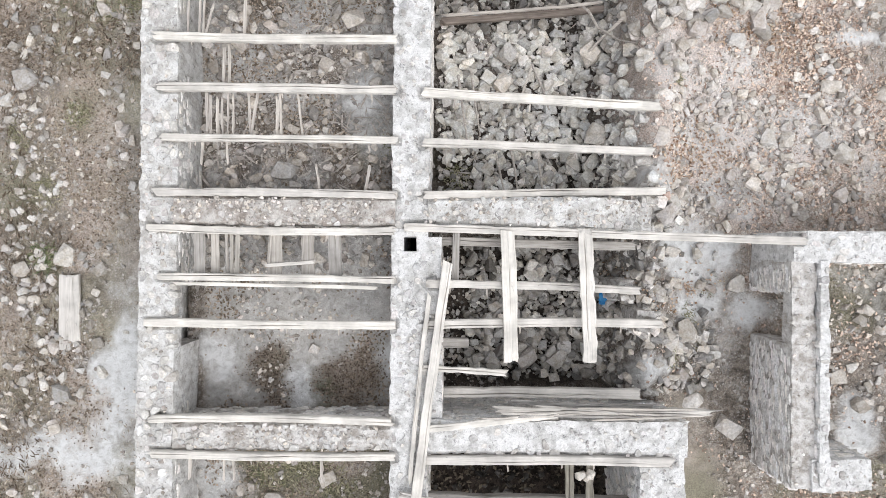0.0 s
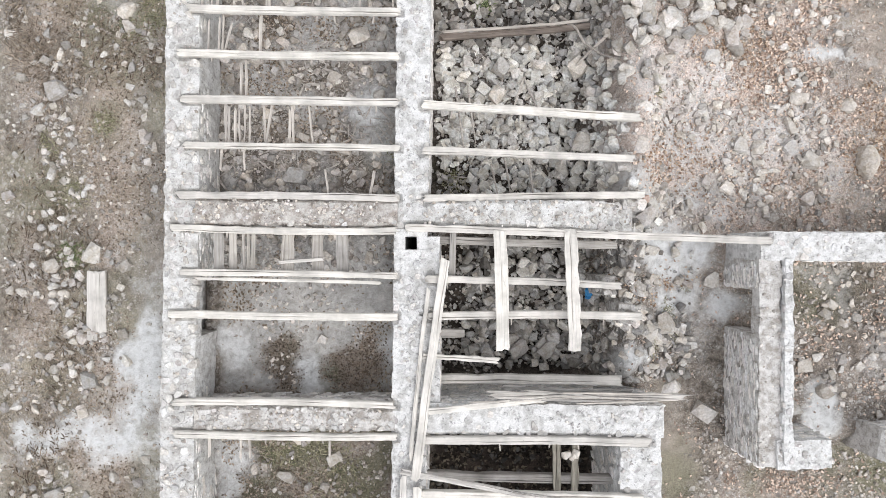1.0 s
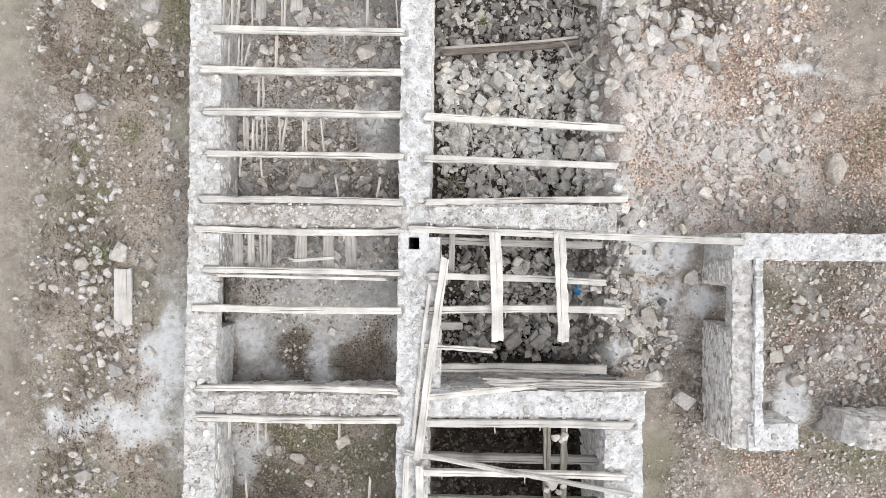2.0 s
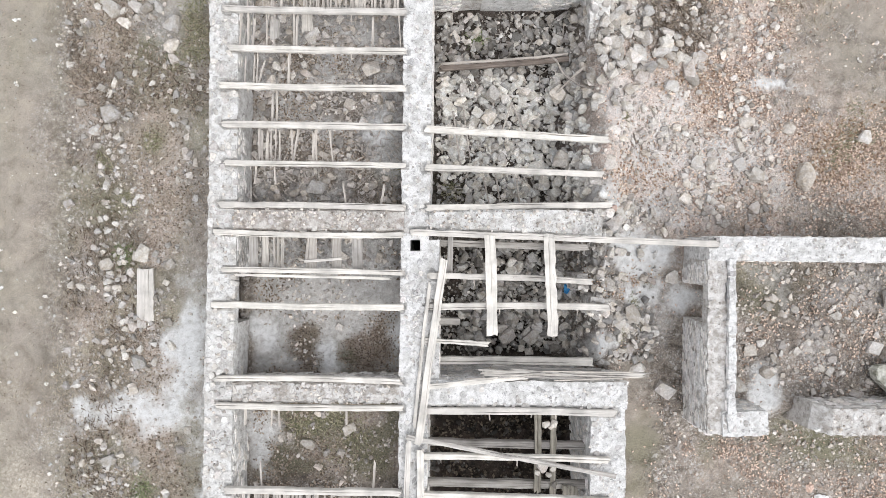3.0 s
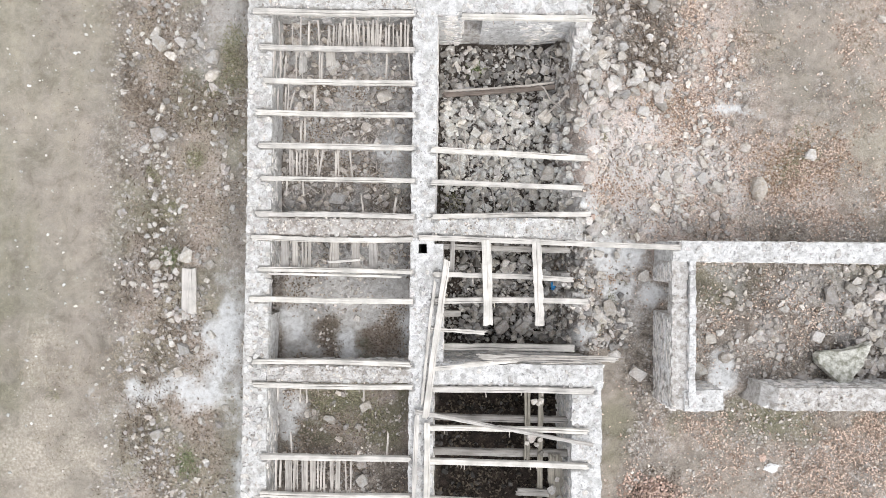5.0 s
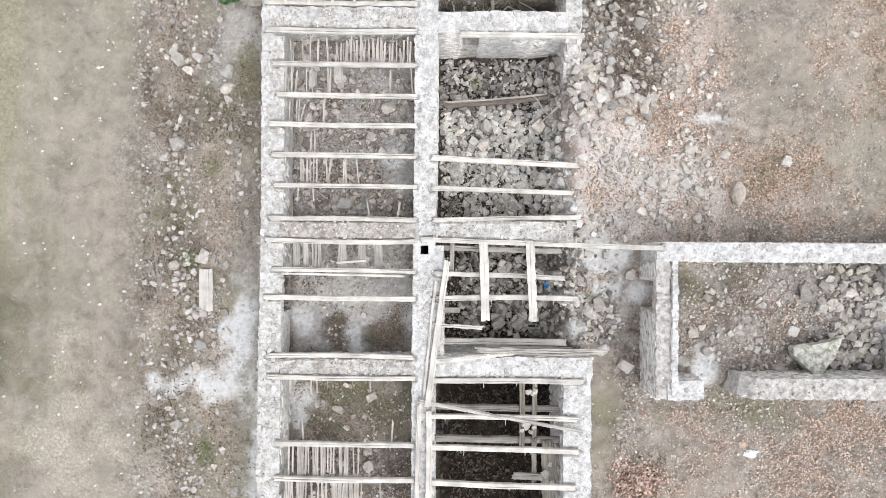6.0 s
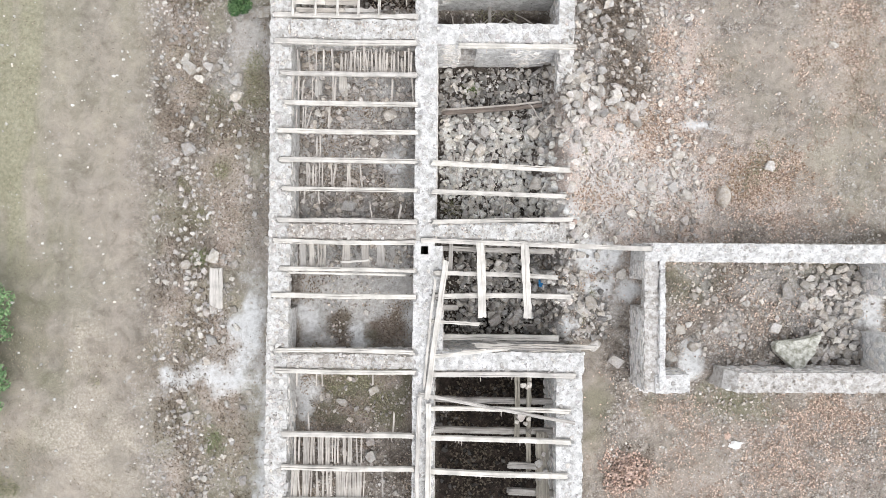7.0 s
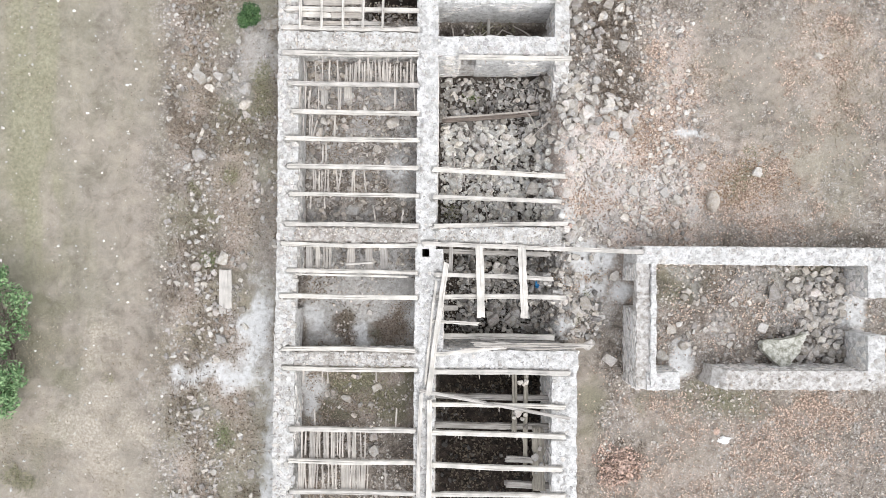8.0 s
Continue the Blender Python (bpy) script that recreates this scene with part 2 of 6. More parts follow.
        c = n_mix(t, n_math(t, "MULTIPLY", mask, loose), c, n_ramp(t, tone, [(0.0, (0.22, 0.2, 0.18)), (0.5, (0.39, 0.365, 0.34)), (1.0, (0.66, 0.63, 0.595))]))
    dust = n_ramp(t, mid, [(0.3, (0.57, 0.57, 0.565)), (0.65, (0.73, 0.73, 0.725))])
    crumbs = t.nodes.new("ShaderNodeMath")
    crumbs.operation, crumbs.inputs[1].default_value, crumbs.inputs[2].default_value = "MULTIPLY_ADD", 2.6, -0.8
    t.links.new(n_noise(t, 8, 6, 0.75, p, 0.6), crumbs.inputs[0])
    patch = t.nodes.new("ShaderNodeMath")
    patch.operation, patch.inputs[2].default_value = "MULTIPLY_ADD", -0.2
    t.links.new(n_attr(t, "pale"), patch.inputs[0])
    broken = t.nodes.new("ShaderNodeMath")
    broken.operation, broken.inputs[1].default_value = "ADD", 0.75
    t.links.new(crumbs.outputs[0], broken.inputs[0])
    t.links.new(broken.outputs[0], patch.inputs[1])
    c = n_mix(t, n_math(t, "MULTIPLY", n_math(t, "MAXIMUM", patch.outputs[0], 0.0), 0.95), c, dust)
    t.links.new(c, b.inputs["Base Color"])
    n_bump(t, b, n_noise(t, 24, 6, 0.75, p), 0.9, 0.04)
    return m


M_GROUND = ground_material()

# ---- plan ----
# walls as centre lines (x, y), with half thickness; tops at 1.28 under the crust of stones
CORE = 1.28
FLUE = (-0.555, 0.08)
TOP = 1.42
WEST_X = ((8.8, -4.75), (0.86, -4.77), (-3.0, -4.86), (-9.2, -4.9))
MID_X = ((8.8, -0.5), (3.7, -0.51), (-3.4, -0.585), (-9.2, -0.61))


def along(table, y):
    ys = [a for a, _ in table][::-1]
    return np.interp(y, ys, [b for _, b in table][::-1])


def fbm(x, y, scale, seed, octaves=4):
    """Value noise from 0 to 1 on arrays."""
    x, y = np.asarray(x, float) * scale, np.asarray(y, float) * scale
    out, amp, total = 0.0, 1.0, 0.0
    for o in range(octaves):
        ix, iy = np.floor(x).astype(np.int64), np.floor(y).astype(np.int64)
        fx, fy = x - ix, y - iy
        fx, fy = fx * fx * (3 - 2 * fx), fy * fy * (3 - 2 * fy)

        def h(a, b):
            k = (a * 374761393 + b * 668265263 + (seed + o) * 974711) & 0x7FFFFFFF
            k = ((k ^ (k >> 13)) * 1274126177) & 0x7FFFFFFF
            return ((k ^ (k >> 16)) & 0xFFFF) / 65535.0

        v = (h(ix, iy) * (1 - fx) + h(ix + 1, iy) * fx) * (1 - fy) + (h(ix, iy + 1) * (1 - fx) + h(ix + 1, iy + 1) * fx) * fy
        out, total, amp = out + v * amp, total + amp, amp * 0.5
        x, y = x * 2.03 + 17.1, y * 2.03 + 9.7
    return out / total


def step(a, b, v):
    k = np.clip((np.asarray(v, float) - a) / (b - a), 0, 1)
    return k * k * (3 - 2 * k)


def box(x, y, x0, x1, y0, y1, soft=0.25):
    return step(x0 - soft, x0 + soft, x) * (1 - step(x1 - soft, x1 + soft, x)) * step(y0 - soft, y0 + soft, y) * (1 - step(y1 - soft, y1 + soft, y))


def blob(x, y, cx, cy, rx, ry, seed, edge=0.5):
    """A stain with a ragged edge, 0 to 1."""
    d = np.hypot((x - cx) / rx, (y - cy) / ry) + (fbm(x, y, 1.7, seed) - 0.5) * 2.0 + (fbm(x, y, 9.0, seed + 7) - 0.5) * 0.5
    return 1 - step(1 - edge, 1 + edge * 0.4, d)


PALE = [(-6.1, -2.6, 0.7, 2.1, 1), (-7.2, -4.0, 2.0, 0.55, 2), (-6.0, 6.7, 0.7, 0.8, 3), (-4.05, -2.1, 0.5, 0.75, 4), (-2.62, -2.5, 0.32, 0.5, 5),
        (4.75, -0.1, 0.85, 0.6, 6), (5.0, -1.1, 0.9, 0.45, 7), (3.95, -2.2, 0.6, 0.45, 8), (8.3, 4.0, 0.8, 0.25, 9), (7.5, -3.5, 0.5, 0.7, 10),
        (-4.25, -4.6, 0.3, 0.8, 11), (-1.4, 2.6, 0.5, 0.7, 13), (13.1, -1.8, 0.9, 0.6, 14), (5.75, -1.15, 0.55, 0.4, 21), (-1.05, -2.0, 0.3, 0.7, 15),
        (-5.6, -5.8, 0.5, 2.0, 17), (-5.55, -7.6, 0.55, 1.6, 22), (1.5, 8.5, 2.2, 0.55, 18), (-3.2, 7.25, 1.4, 0.3, 19), (-2.7, -1.05, 1.9, 0.6, 20)]


# drifts of dry leaves: middle, radii, seed, share
DRIFTS = [(6.3, 2.8, 2.8, 3.4, 41, 0.16), (10.0, 2.1, 1.8, 1.3, 42, 1.0), (7.0, 5.4, 0.8, 2.6, 141, 1.0), (7.9, 6.4, 0.7, 1.0, 142, 0.7), (12.9, 6.6, 1.6, 1.8, 143, 0.9), (11.6, 1.2, 1.6, 0.6, 144, 0.8),
          (10.6, -6.2, 3.4, 1.8, 146, 0.55), (7.6, -7.4, 2.2, 1.2, 147, 0.45), (7.0, -4.9, 1.2, 0.5, 148, 0.6), (12.2, -5.0, 2.0, 0.7, 149, 0.8), (9.0, -2.0, 2.0, 1.2, 150, 0.25), (4.5, 1.7, 0.5, 0.6, 151, 0.35)]


def height(x, y):
    """Height of the ground sheet."""
    x, y = np.asarray(x, float), np.asarray(y, float)
    z = -0.08 - 0.34 * step(-5.5, -11.0, x) * 1.0 + 0.0 * y
    z = z + (fbm(x, y, 0.35, 3) - 0.5) * 0.22 + (fbm(x, y, 1.6, 5) - 0.5) * 0.11
    wx, mx = along(WEST_X, y), along(MID_X, y)
    left = step(wx - 0.12, wx + 0.12, x) * (1 - step(mx - 0.12, mx + 0.12, x))
    z = z + left * (0.32 + 0.12 * fbm(x, y, 0.8, 8))
    right = step(mx - 0.12, mx + 0.12, x)
    deep = right * (1 - step(3.1, 3.75, x)) * np.where(y > 6.4, 0.2, np.where(y > 0.6, 0.8 - 0.25 * step(4.5, 2.0, y), np.where(y > -3.15, 0.8, 0.9)))
    z = z - deep
    bank = right * step(2.5, 3.45, x) * (1 - step(3.7, 4.7, x)) * np.where(y > 0.6, 1 - 0.55 * step(2.6, 3.6, y), 0.55) * step(-2.9, -2.3, y) * (1 - step(5.6, 6.4, y))
    z = z + bank * (0.95 + 0.5 * (fbm(x, y, 1.4, 21) - 0.5))
    z = z + 0.25 * right * step(3.6, 4.4, x) * (1 - step(4.8, 7.0, x)) * step(2.4, 3.6, y)
    z = z - 0.9 * box(x, y, -2.6, -0.7, 7.6, 9.0, 0.08)
    z = z + 0.33 * box(x, y, 6.2, 13.2, -3.85, 0.0, 0.15)
    for cx, cy, rx, ry, s in PALE:
        z = z + 0.05 * blob(x, y, cx, cy, rx, ry, s)
    return z


def hz(x, y):
    return float(height(np.array([x]), np.array([y]))[0])


def mesh_from(name, verts, faces, mat, smooth=False):
    me = bpy.data.meshes.new(name)
    me.from_pydata(verts, [], faces)
    me.materials.append(mat)
    if smooth:
        me.polygons.foreach_set("use_smooth", [True] * len(me.polygons))
    me.update()
    return me


def part(name, bm, mat, parent=None, label=""):
    """Links a bmesh as one mesh object, under a thing or a part where one is given."""
    me = bpy.data.meshes.new(name)
    bm.to_mesh(me)
    bm.free()
    me.materials.append(mat)
    ob = new(name, me)
    ob.parent = parent
    return tagged(ob, label)


# ---- ground ----
fine_x, fine_y = np.arange(-15.5, 15.51, 0.1), np.arange(-9.6, 9.61, 0.1)
far = np.array([0.4, 1, 2, 4, 8, 16, 40, 100, 250, 600])
gx = np.concatenate([fine_x[0] - far[::-1], fine_x, fine_x[-1] + far])
gy = np.concatenate([fine_y[0] - far[::-1], fine_y, fine_y[-1] + far])
XX, YY = np.meshgrid(gx, gy)
ZZ = height(XX, YY)
nx, ny = len(gx), len(gy)
idx = np.arange(nx * ny).reshape(ny, nx)
quads = np.stack([idx[:-1, :-1], idx[:-1, 1:], idx[1:, 1:], idx[1:, :-1]], -1).reshape(-1, 4)
ground_me = mesh_from("ground", np.stack([XX, YY, ZZ], -1).reshape(-1, 3).tolist(), quads.tolist(), M_GROUND, True)
fx, fy = XX.ravel(), YY.ravel()
pale = np.zeros_like(fx)
for cx, cy, rx, ry, s in PALE:
    pale = np.maximum(pale, (0.45 if s in (3, 18, 20) else 0.95 if s in (1, 2, 17, 22) else 0.92) * blob(fx, fy, cx, cy, rx, ry, s, 0.8))
road = np.maximum(1 - step(-10.3, -8.7, fx + (fbm(fx, fy, 0.6, 31) - 0.5) * 1.6), blob(fx, fy, 10.6, 5.9, 3.6, 2.6, 32, 0.7))
road = np.maximum(road, 0.9 * blob(fx, fy, 12.5, 3.2, 2.2, 1.6, 34, 0.8))
road = np.maximum(road, 0.7 * blob(fx, fy, 8.0, -6.6, 2.5, 1.6, 35, 0.9))
road = np.maximum(road, blob(fx, fy, 4.7, -4.4, 0.55, 2.2, 33, 0.8))
road = np.maximum(road, 0.5 * box(fx, fy, -8.9, -5.2, -9.0, 9.0, 0.4) * step(0.3, 0.55, fbm(fx, fy, 0.6, 36)))
road = np.maximum(road, 0.6 * box(fx, fy, -6.7, -5.1, -9.0, 9.0, 0.4))
road = np.maximum(road, 0.75 * box(fx, fy, -4.4, -0.85, -2.9, -0.5, 0.15))
straw = 0.9 * blob(fx, fy, -11.4, -6.3, 3.4, 3.2, 71, 0.9) * (0.2 + 0.8 * step(0.34, 0.62, fbm(fx, fy, 0.9, 73)))
straw = np.maximum(straw, 0.95 * blob(fx, fy, -11.6, -3.0, 0.5, 1.5, 72, 0.9) * step(0.3, 0.55, fbm(fx, fy, 1.6, 74)))
litter = np.maximum(blob(fx, fy, 6.3, 2.8, 2.8, 3.4, 41, 0.9), blob(fx, fy, 10.0, 2.3, 1.9, 1.2, 42, 0.9))
litter = np.maximum(litter, 0.5 * blob(fx, fy, 9.5, -6.5, 5.5, 2.4, 43, 0.9) * step(0.45, 0.68, fbm(fx, fy, 0.8, 45)))
litter = np.maximum(litter, 0.6 * blob(fx, fy, 12.6, 6.6, 1.2, 1.6, 44, 0.9))
green = np.zeros_like(fx)
for cx, cy, rx, ry, s, a in [(-7.7, -0.2, 0.5, 0.4, 51, 0.8), (-7.2, -6.1, 0.4, 0.7, 52, 0.7), (-7.0, 2.6, 0.5, 0.5, 53, 0.5), (-6.6, 4.9, 1.0, 1.4, 54, 0.5), (-8.1, 0.9, 0.6, 1.2, 167, 0.4), (-8.0, -3.0, 0.5, 0.8, 168, 0.4),
                             (-2.6, -4.1, 1.2, 0.6, 55, 0.6), (-2.25, -2.65, 0.25, 0.3, 63, 0.9), (-3.1, -2.2, 0.4, 0.4, 64, 0.4), (0.2, 1.4, 0.5, 0.5, 56, 0.6), (10.0, 2.6, 0.8, 0.4, 57, 0.5), (9.5, -4.7, 2.6, 0.6, 58, 0.7),
                             (7.2, -0.6, 1.0, 0.4, 59, 0.5), (-14.3, -2.6, 2.0, 4.0, 60, 0.5), (11.5, -0.5, 1.4, 0.5, 61, 0.5), (-1.3, 2.0, 0.4, 0.6, 62, 0.4), (4.75, -5.0, 0.5, 1.3, 166, 0.55)]:
    green = np.maximum(green, a * blob(fx, fy, cx, cy, rx, ry, s, 0.9))
# leaf mould and dark soil on the floors, plus painted pit and rubble-gap shade
humus_shade = np.maximum(box(fx, fy, -0.3, 3.4, -9.0, -3.1, 0.2), 0.92 * box(fx, fy, -0.3, 3.0, -2.9, 0.3, 0.3))
humus_shade = np.maximum(humus_shade, 0.22 * box(fx, fy, -4.7, -0.6, -9.0, -3.1, 0.2))
humus_shade = np.maximum(humus_shade, 0.45 * box(fx, fy, -4.7, -0.6, -9.0, -3.3, 0.2) * step(0.35, 0.55, fbm(fx, fy, 0.8, 94)))
humus_shade = np.maximum(humus_shade, 0.3 * box(fx, fy, -4.7, -0.6, -2.9, 0.5, 0.2) * step(0.35, 0.6, fbm(fx, fy, 1.1, 91)))
humus_shade = np.maximum(humus_shade, 0.28 * box(fx, fy, -4.7, -0.6, -9.0, 6.2, 0.2) * step(0.45, 0.65, fbm(fx, fy, 1.7, 92)))
# shade between the heaped stones, painted on the floor under them
humus_shade = np.maximum(humus_shade, 0.85 * box(fx, fy, -0.3, 3.3, 0.7, 6.4, 0.3))
# shade of the black void, painted on its ground
humus_shade = np.maximum(humus_shade, box(fx, fy, -2.6, -0.8, 7.55, 9.0, 0.15))
humus_shade = np.maximum(humus_shade, 0.35 * box(fx, fy, 6.5, 13.0, -3.5, -0.3, 0.2) * step(0.4, 0.6, fbm(fx, fy, 0.8, 93)))
humus_shade = np.maximum(humus_shade, 0.8 * box(fx, fy, -0.2, 3.3, 6.6, 7.6, 0.2))
humus_shade = np.maximum(humus_shade, 0.3 * box(fx, fy, 2.9, 4.6, -2.7, 0.2, 0.4) * step(0.4, 0.55, fbm(fx, fy, 1.6, 95)))
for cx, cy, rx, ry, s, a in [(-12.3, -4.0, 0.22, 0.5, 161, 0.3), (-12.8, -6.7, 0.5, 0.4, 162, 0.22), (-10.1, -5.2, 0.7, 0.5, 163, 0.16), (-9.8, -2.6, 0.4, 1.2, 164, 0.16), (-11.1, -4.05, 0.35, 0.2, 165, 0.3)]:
    humus_shade = np.maximum(humus_shade, a * blob(fx, fy, cx, cy, rx, ry, s, 0.9))
for cx, cy, rx, ry, s, a in DRIFTS:
    litter = np.maximum(litter, 0.75 * a * blob(fx, fy, cx, cy, rx, ry, s, 0.9))
# olive moss in streaks along the track, in the southern room and on the strip beside the wall
moss = 0.75 * box(fx, fy, -14.8, -12.7, -1.6, 9.0, 0.6) * step(0.38, 0.62, fbm(fx * 2.2, fy * 0.35, 0.8, 101))
moss = np.maximum(moss, 0.22 * box(fx, fy, -12.3, -11.2, -2.0, 1.5, 0.5) * step(0.36, 0.6, fbm(fx * 2.0, fy * 0.35, 0.8, 102)))
moss = np.maximum(moss, 0.3 * (1 - step(-10.4, -8.6, fx)) * step(-2.5, 0.5, fy) * (0.15 + 0.85 * step(0.38, 0.62, fbm(fx * 1.6, fy * 0.45, 0.5, 108))))
moss = np.maximum(moss, 0.42 * box(fx, fy, -9.4, -5.2, -9.0, 9.0, 0.6) * step(0.42, 0.62, fbm(fx, fy, 0.7, 103)))
moss = np.maximum(moss, 0.22 * blob(fx, fy, 12.4, 2.4, 2.0, 2.2, 104, 0.9))
for cx, cy, rx, ry, s, a in [(13.1, 6.3, 1.5, 1.9, 111, 0.8), (8.6, 5.8, 0.8, 0.7, 112, 0.7), (7.0, 6.4, 0.7, 1.0, 113, 0.55), (11.8, 3.3, 1.0, 0.5, 114, 0.55), (13.3, 1.4, 0.9, 0.7, 115, 0.6)]:
    straw = np.maximum(straw, a * blob(fx, fy, cx, cy, rx, ry, s, 0.9))
litter = np.maximum(litter, 0.55 * blob(fx, fy, -8.0, -1.9, 0.9, 1.3, 116, 0.9))
litter = np.maximum(litter, 0.55 * box(fx, fy, -9.0, -6.3, -9.0, 9.0, 0.4) * step(0.42, 0.6, fbm(fx, fy, 1.0, 119)))
pale = np.maximum(pale, 0.22 * box(fx, fy, -6.6, -5.1, -9.0, 9.0, 0.4))
pale = np.maximum(pale, 0.36 * box(fx, fy, -9.2, -5.3, -9.0, 9.0, 0.5) * step(0.54, 0.74, fbm(fx, fy, 0.9, 117)))
south_room = box(fx, fy, -4.4, -0.9, -5.4, -3.4, 0.25)
pale = np.maximum(pale, 0.85 * blob(fx, fy, -4.2, -4.4, 0.5, 1.2, 131, 0.7))
humus_shade = np.where(south_room > 0.5, np.minimum(humus_shade, 0.26), humus_shade)
litter = np.maximum(litter, 0.55 * south_room)
green = np.maximum(green, 0.75 * south_room * step(0.36, 0.54, fbm(fx, fy, 1.2, 105)))
green = np.maximum(green, 0.6 * blob(fx, fy, 7.5, -1.0, 1.1, 0.8, 118, 0.9))
green = np.where(pale > 0.3, green * 0.3, green)
pale = np.maximum(pale, 0.36 * box(fx, fy, 6.5, 13.0, -3.5, -0.3, 0.2) * step(0.42, 0.62, fbm(fx, fy, 0.9, 126)))
pale = np.maximum(pale, 0.35 * box(fx, fy, 3.2, 5.8, -2.7, 0.2, 0.4) * step(0.35, 0.6, fbm(fx, fy, 1.1, 127)))
veil = box(fx, fy, -4.4, -0.85, 0.95, 6.2, 0.15) * step(0.32, 0.56, fbm(fx, fy, 0.9, 106))
pale = np.maximum(pale, 0.55 * veil)
for cx, cy, rx, ry, s, a in [(5.2, 2.7, 1.6, 1.6, 121, 0.62), (6.9, 2.2, 1.6, 1.3, 125, 0.6), (3.75, 1.2, 0.6, 0.45, 122, 0.8), (4.6, 0.9, 1.3, 0.6, 128, 0.75), (5.6, 1.3, 1.0, 0.6, 129, 0.45), (4.3, 3.3, 0.8, 0.9, 130, 0.55), (4.6, 5.6, 0.9, 1.6, 123, 0.35), (9.6, -1.0, 0.7, 0.5, 124, 0.4)]:
    pale = np.maximum(pale, a * blob(fx, fy, cx, cy, rx, ry, s, 0.9))
pale = np.maximum(pale, 0.54 * box(fx, fy, -4.4, -0.85, -2.9, 0.3, 0.15))
for cx, cy, rx, ry, s in [(-1.8, -2.25, 0.5, 0.5, 66), (-3.15, -2.35, 0.45, 0.5, 67)]:
    mould = blob(fx, fy, cx, cy, rx, ry, s, 0.7)
    humus_shade, pale, litter = np.maximum(humus_shade, 0.24 * mould), pale * (1 - 0.9 * mould), np.maximum(litter, 0.4 * mould)
pale = np.maximum(pale, 0.34 * box(fx, fy, -1.5, -0.8, 0.95, 6.2, 0.25) * step(0.35, 0.6, fbm(fx, fy, 1.3, 107)))
# pinkish crumbled mortar and brick dust beside the fallen wall
blush = np.zeros_like(fx)
for cx, cy, rx, ry, s, a in [(4.7, 3.2, 1.3, 1.7, 171, 0.85), (6.3, 2.1, 2.2, 1.5, 172, 0.75), (4.6, 1.3, 1.1, 0.7, 173, 0.7), (7.6, 5.2, 0.9, 2.4, 174, 0.5), (9.9, 1.6, 2.0, 1.2, 175, 0.4), (1.0, 3.2, 0.8, 1.0, 176, 0.6), (3.4, 2.2, 0.5, 1.4, 177, 0.6)]:
    blush = np.maximum(blush, a * blob(fx, fy, cx, cy, rx, ry, s, 0.9))
humus_shade = humus_shade * (1 - 0.6 * blush)
for name, values in (("blush", blush), ("moss", moss), ("pale", pale), ("road", road), ("straw", straw), ("litter", litter), ("green", green), ("humus_shade", humus_shade)):
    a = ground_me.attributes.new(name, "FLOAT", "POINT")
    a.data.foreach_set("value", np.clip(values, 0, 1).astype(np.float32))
ground = tagged(new("ground", ground_me), "trodden stony soil with pale dust patches and dry leaf litter", "ground", kind="structure")

# ---- stone shapes ----


def rock_mesh(name, seed, mat, blocky):
    rng = random.Random(seed)
    bm = bmesh.new()
    for _ in range(18 if blocky else 9):
        v = Vector((rng.uniform(-1, 1), rng.uniform(-1, 1), rng.uniform(-1, 1)))
        k = 5.0 if blocky else 4.5
        n = (abs(v.x) ** k + abs(v.y) ** k + abs(v.z) ** k) ** (1 / k)
        v = v / n * 0.5 * rng.uniform(0.84, 1.0)
        if blocky and abs(v.z) > 0.22:
            v.z = math.copysign(0.42 + rng.uniform(-0.03, 0.03), v.z)
        bm.verts.new(v)
    bmesh.ops.convex_hull(bm, input=bm.verts)
    bmesh.ops.delete(bm, geom=[v for v in bm.verts if not v.link_faces], context="VERTS")
    lo = Vector([min(v.co[i] for v in bm.verts) for i in range(3)])
    hi = Vector([max(v.co[i] for v in bm.verts) for i in range(3)])
    for v in bm.verts:
        v.co = Vector([(v.co[i] - lo[i]) / (hi[i] - lo[i]) - 0.5 for i in range(3)])
    me = bpy.data.meshes.new(name)
    bm.to_mesh(me)
    bm.free()
    me.materials.append(mat)
    return me


def rock_set(name, mat, count, seed, blocky):
    return [rock_mesh(name, seed + i, mat, blocky) for i in range(count)]


WALL_ROCKS = rock_set("wall_stone", M_WALL_STONE, 10, 100, True)
RUBBLE_ROCKS = rock_set("rubble_stone", M_RUBBLE, 8, 200, False) + rock_set("rubble_block", M_RUBBLE, 8, 220, True)
DARK_ROCKS = rock_set("dark_stone", M_DARK_STONE, 6, 240, False) + rock_set("dark_block", M_DARK_STONE, 6, 250, True)
FREE_ROCKS = rock_set("loose_stone", M_STONE, 10, 300, True)
DULL_ROCKS = rock_set("dull_stone", M_DULL, 10, 320, True)


def place_rock(me, x, y, z, size, turn, tilt=(0, 0)):
    return Matrix.LocRotScale((x, y, z), Euler((tilt[0], tilt[1], turn)), size)


def joined_rocks(name, rows, shapes, mat, parent=None):
    """Many stones in one mesh: rows of a pose matrix and a shape number."""
    data = [(np.array([v.co[:] for v in me.vertices]), [list(p.vertices) for p in me.polygons]) for me in shapes]
    verts, faces, base = [], [], 0
    for m, k in rows:
        v, f = data[k % len(data)]
        a = np.array(m)
        verts.append(v @ a[:3, :3].T + a[:3, 3])
        faces += [[i + base for i in q] for q in f]
        base += len(v)
    ob = new(name, mesh_from(name, np.concatenate(verts).tolist(), faces, mat))
    ob.parent = parent
    return tagged(ob, kind="stuff")


# ---- timbers: local x runs along the length ----
TIMBERS = []


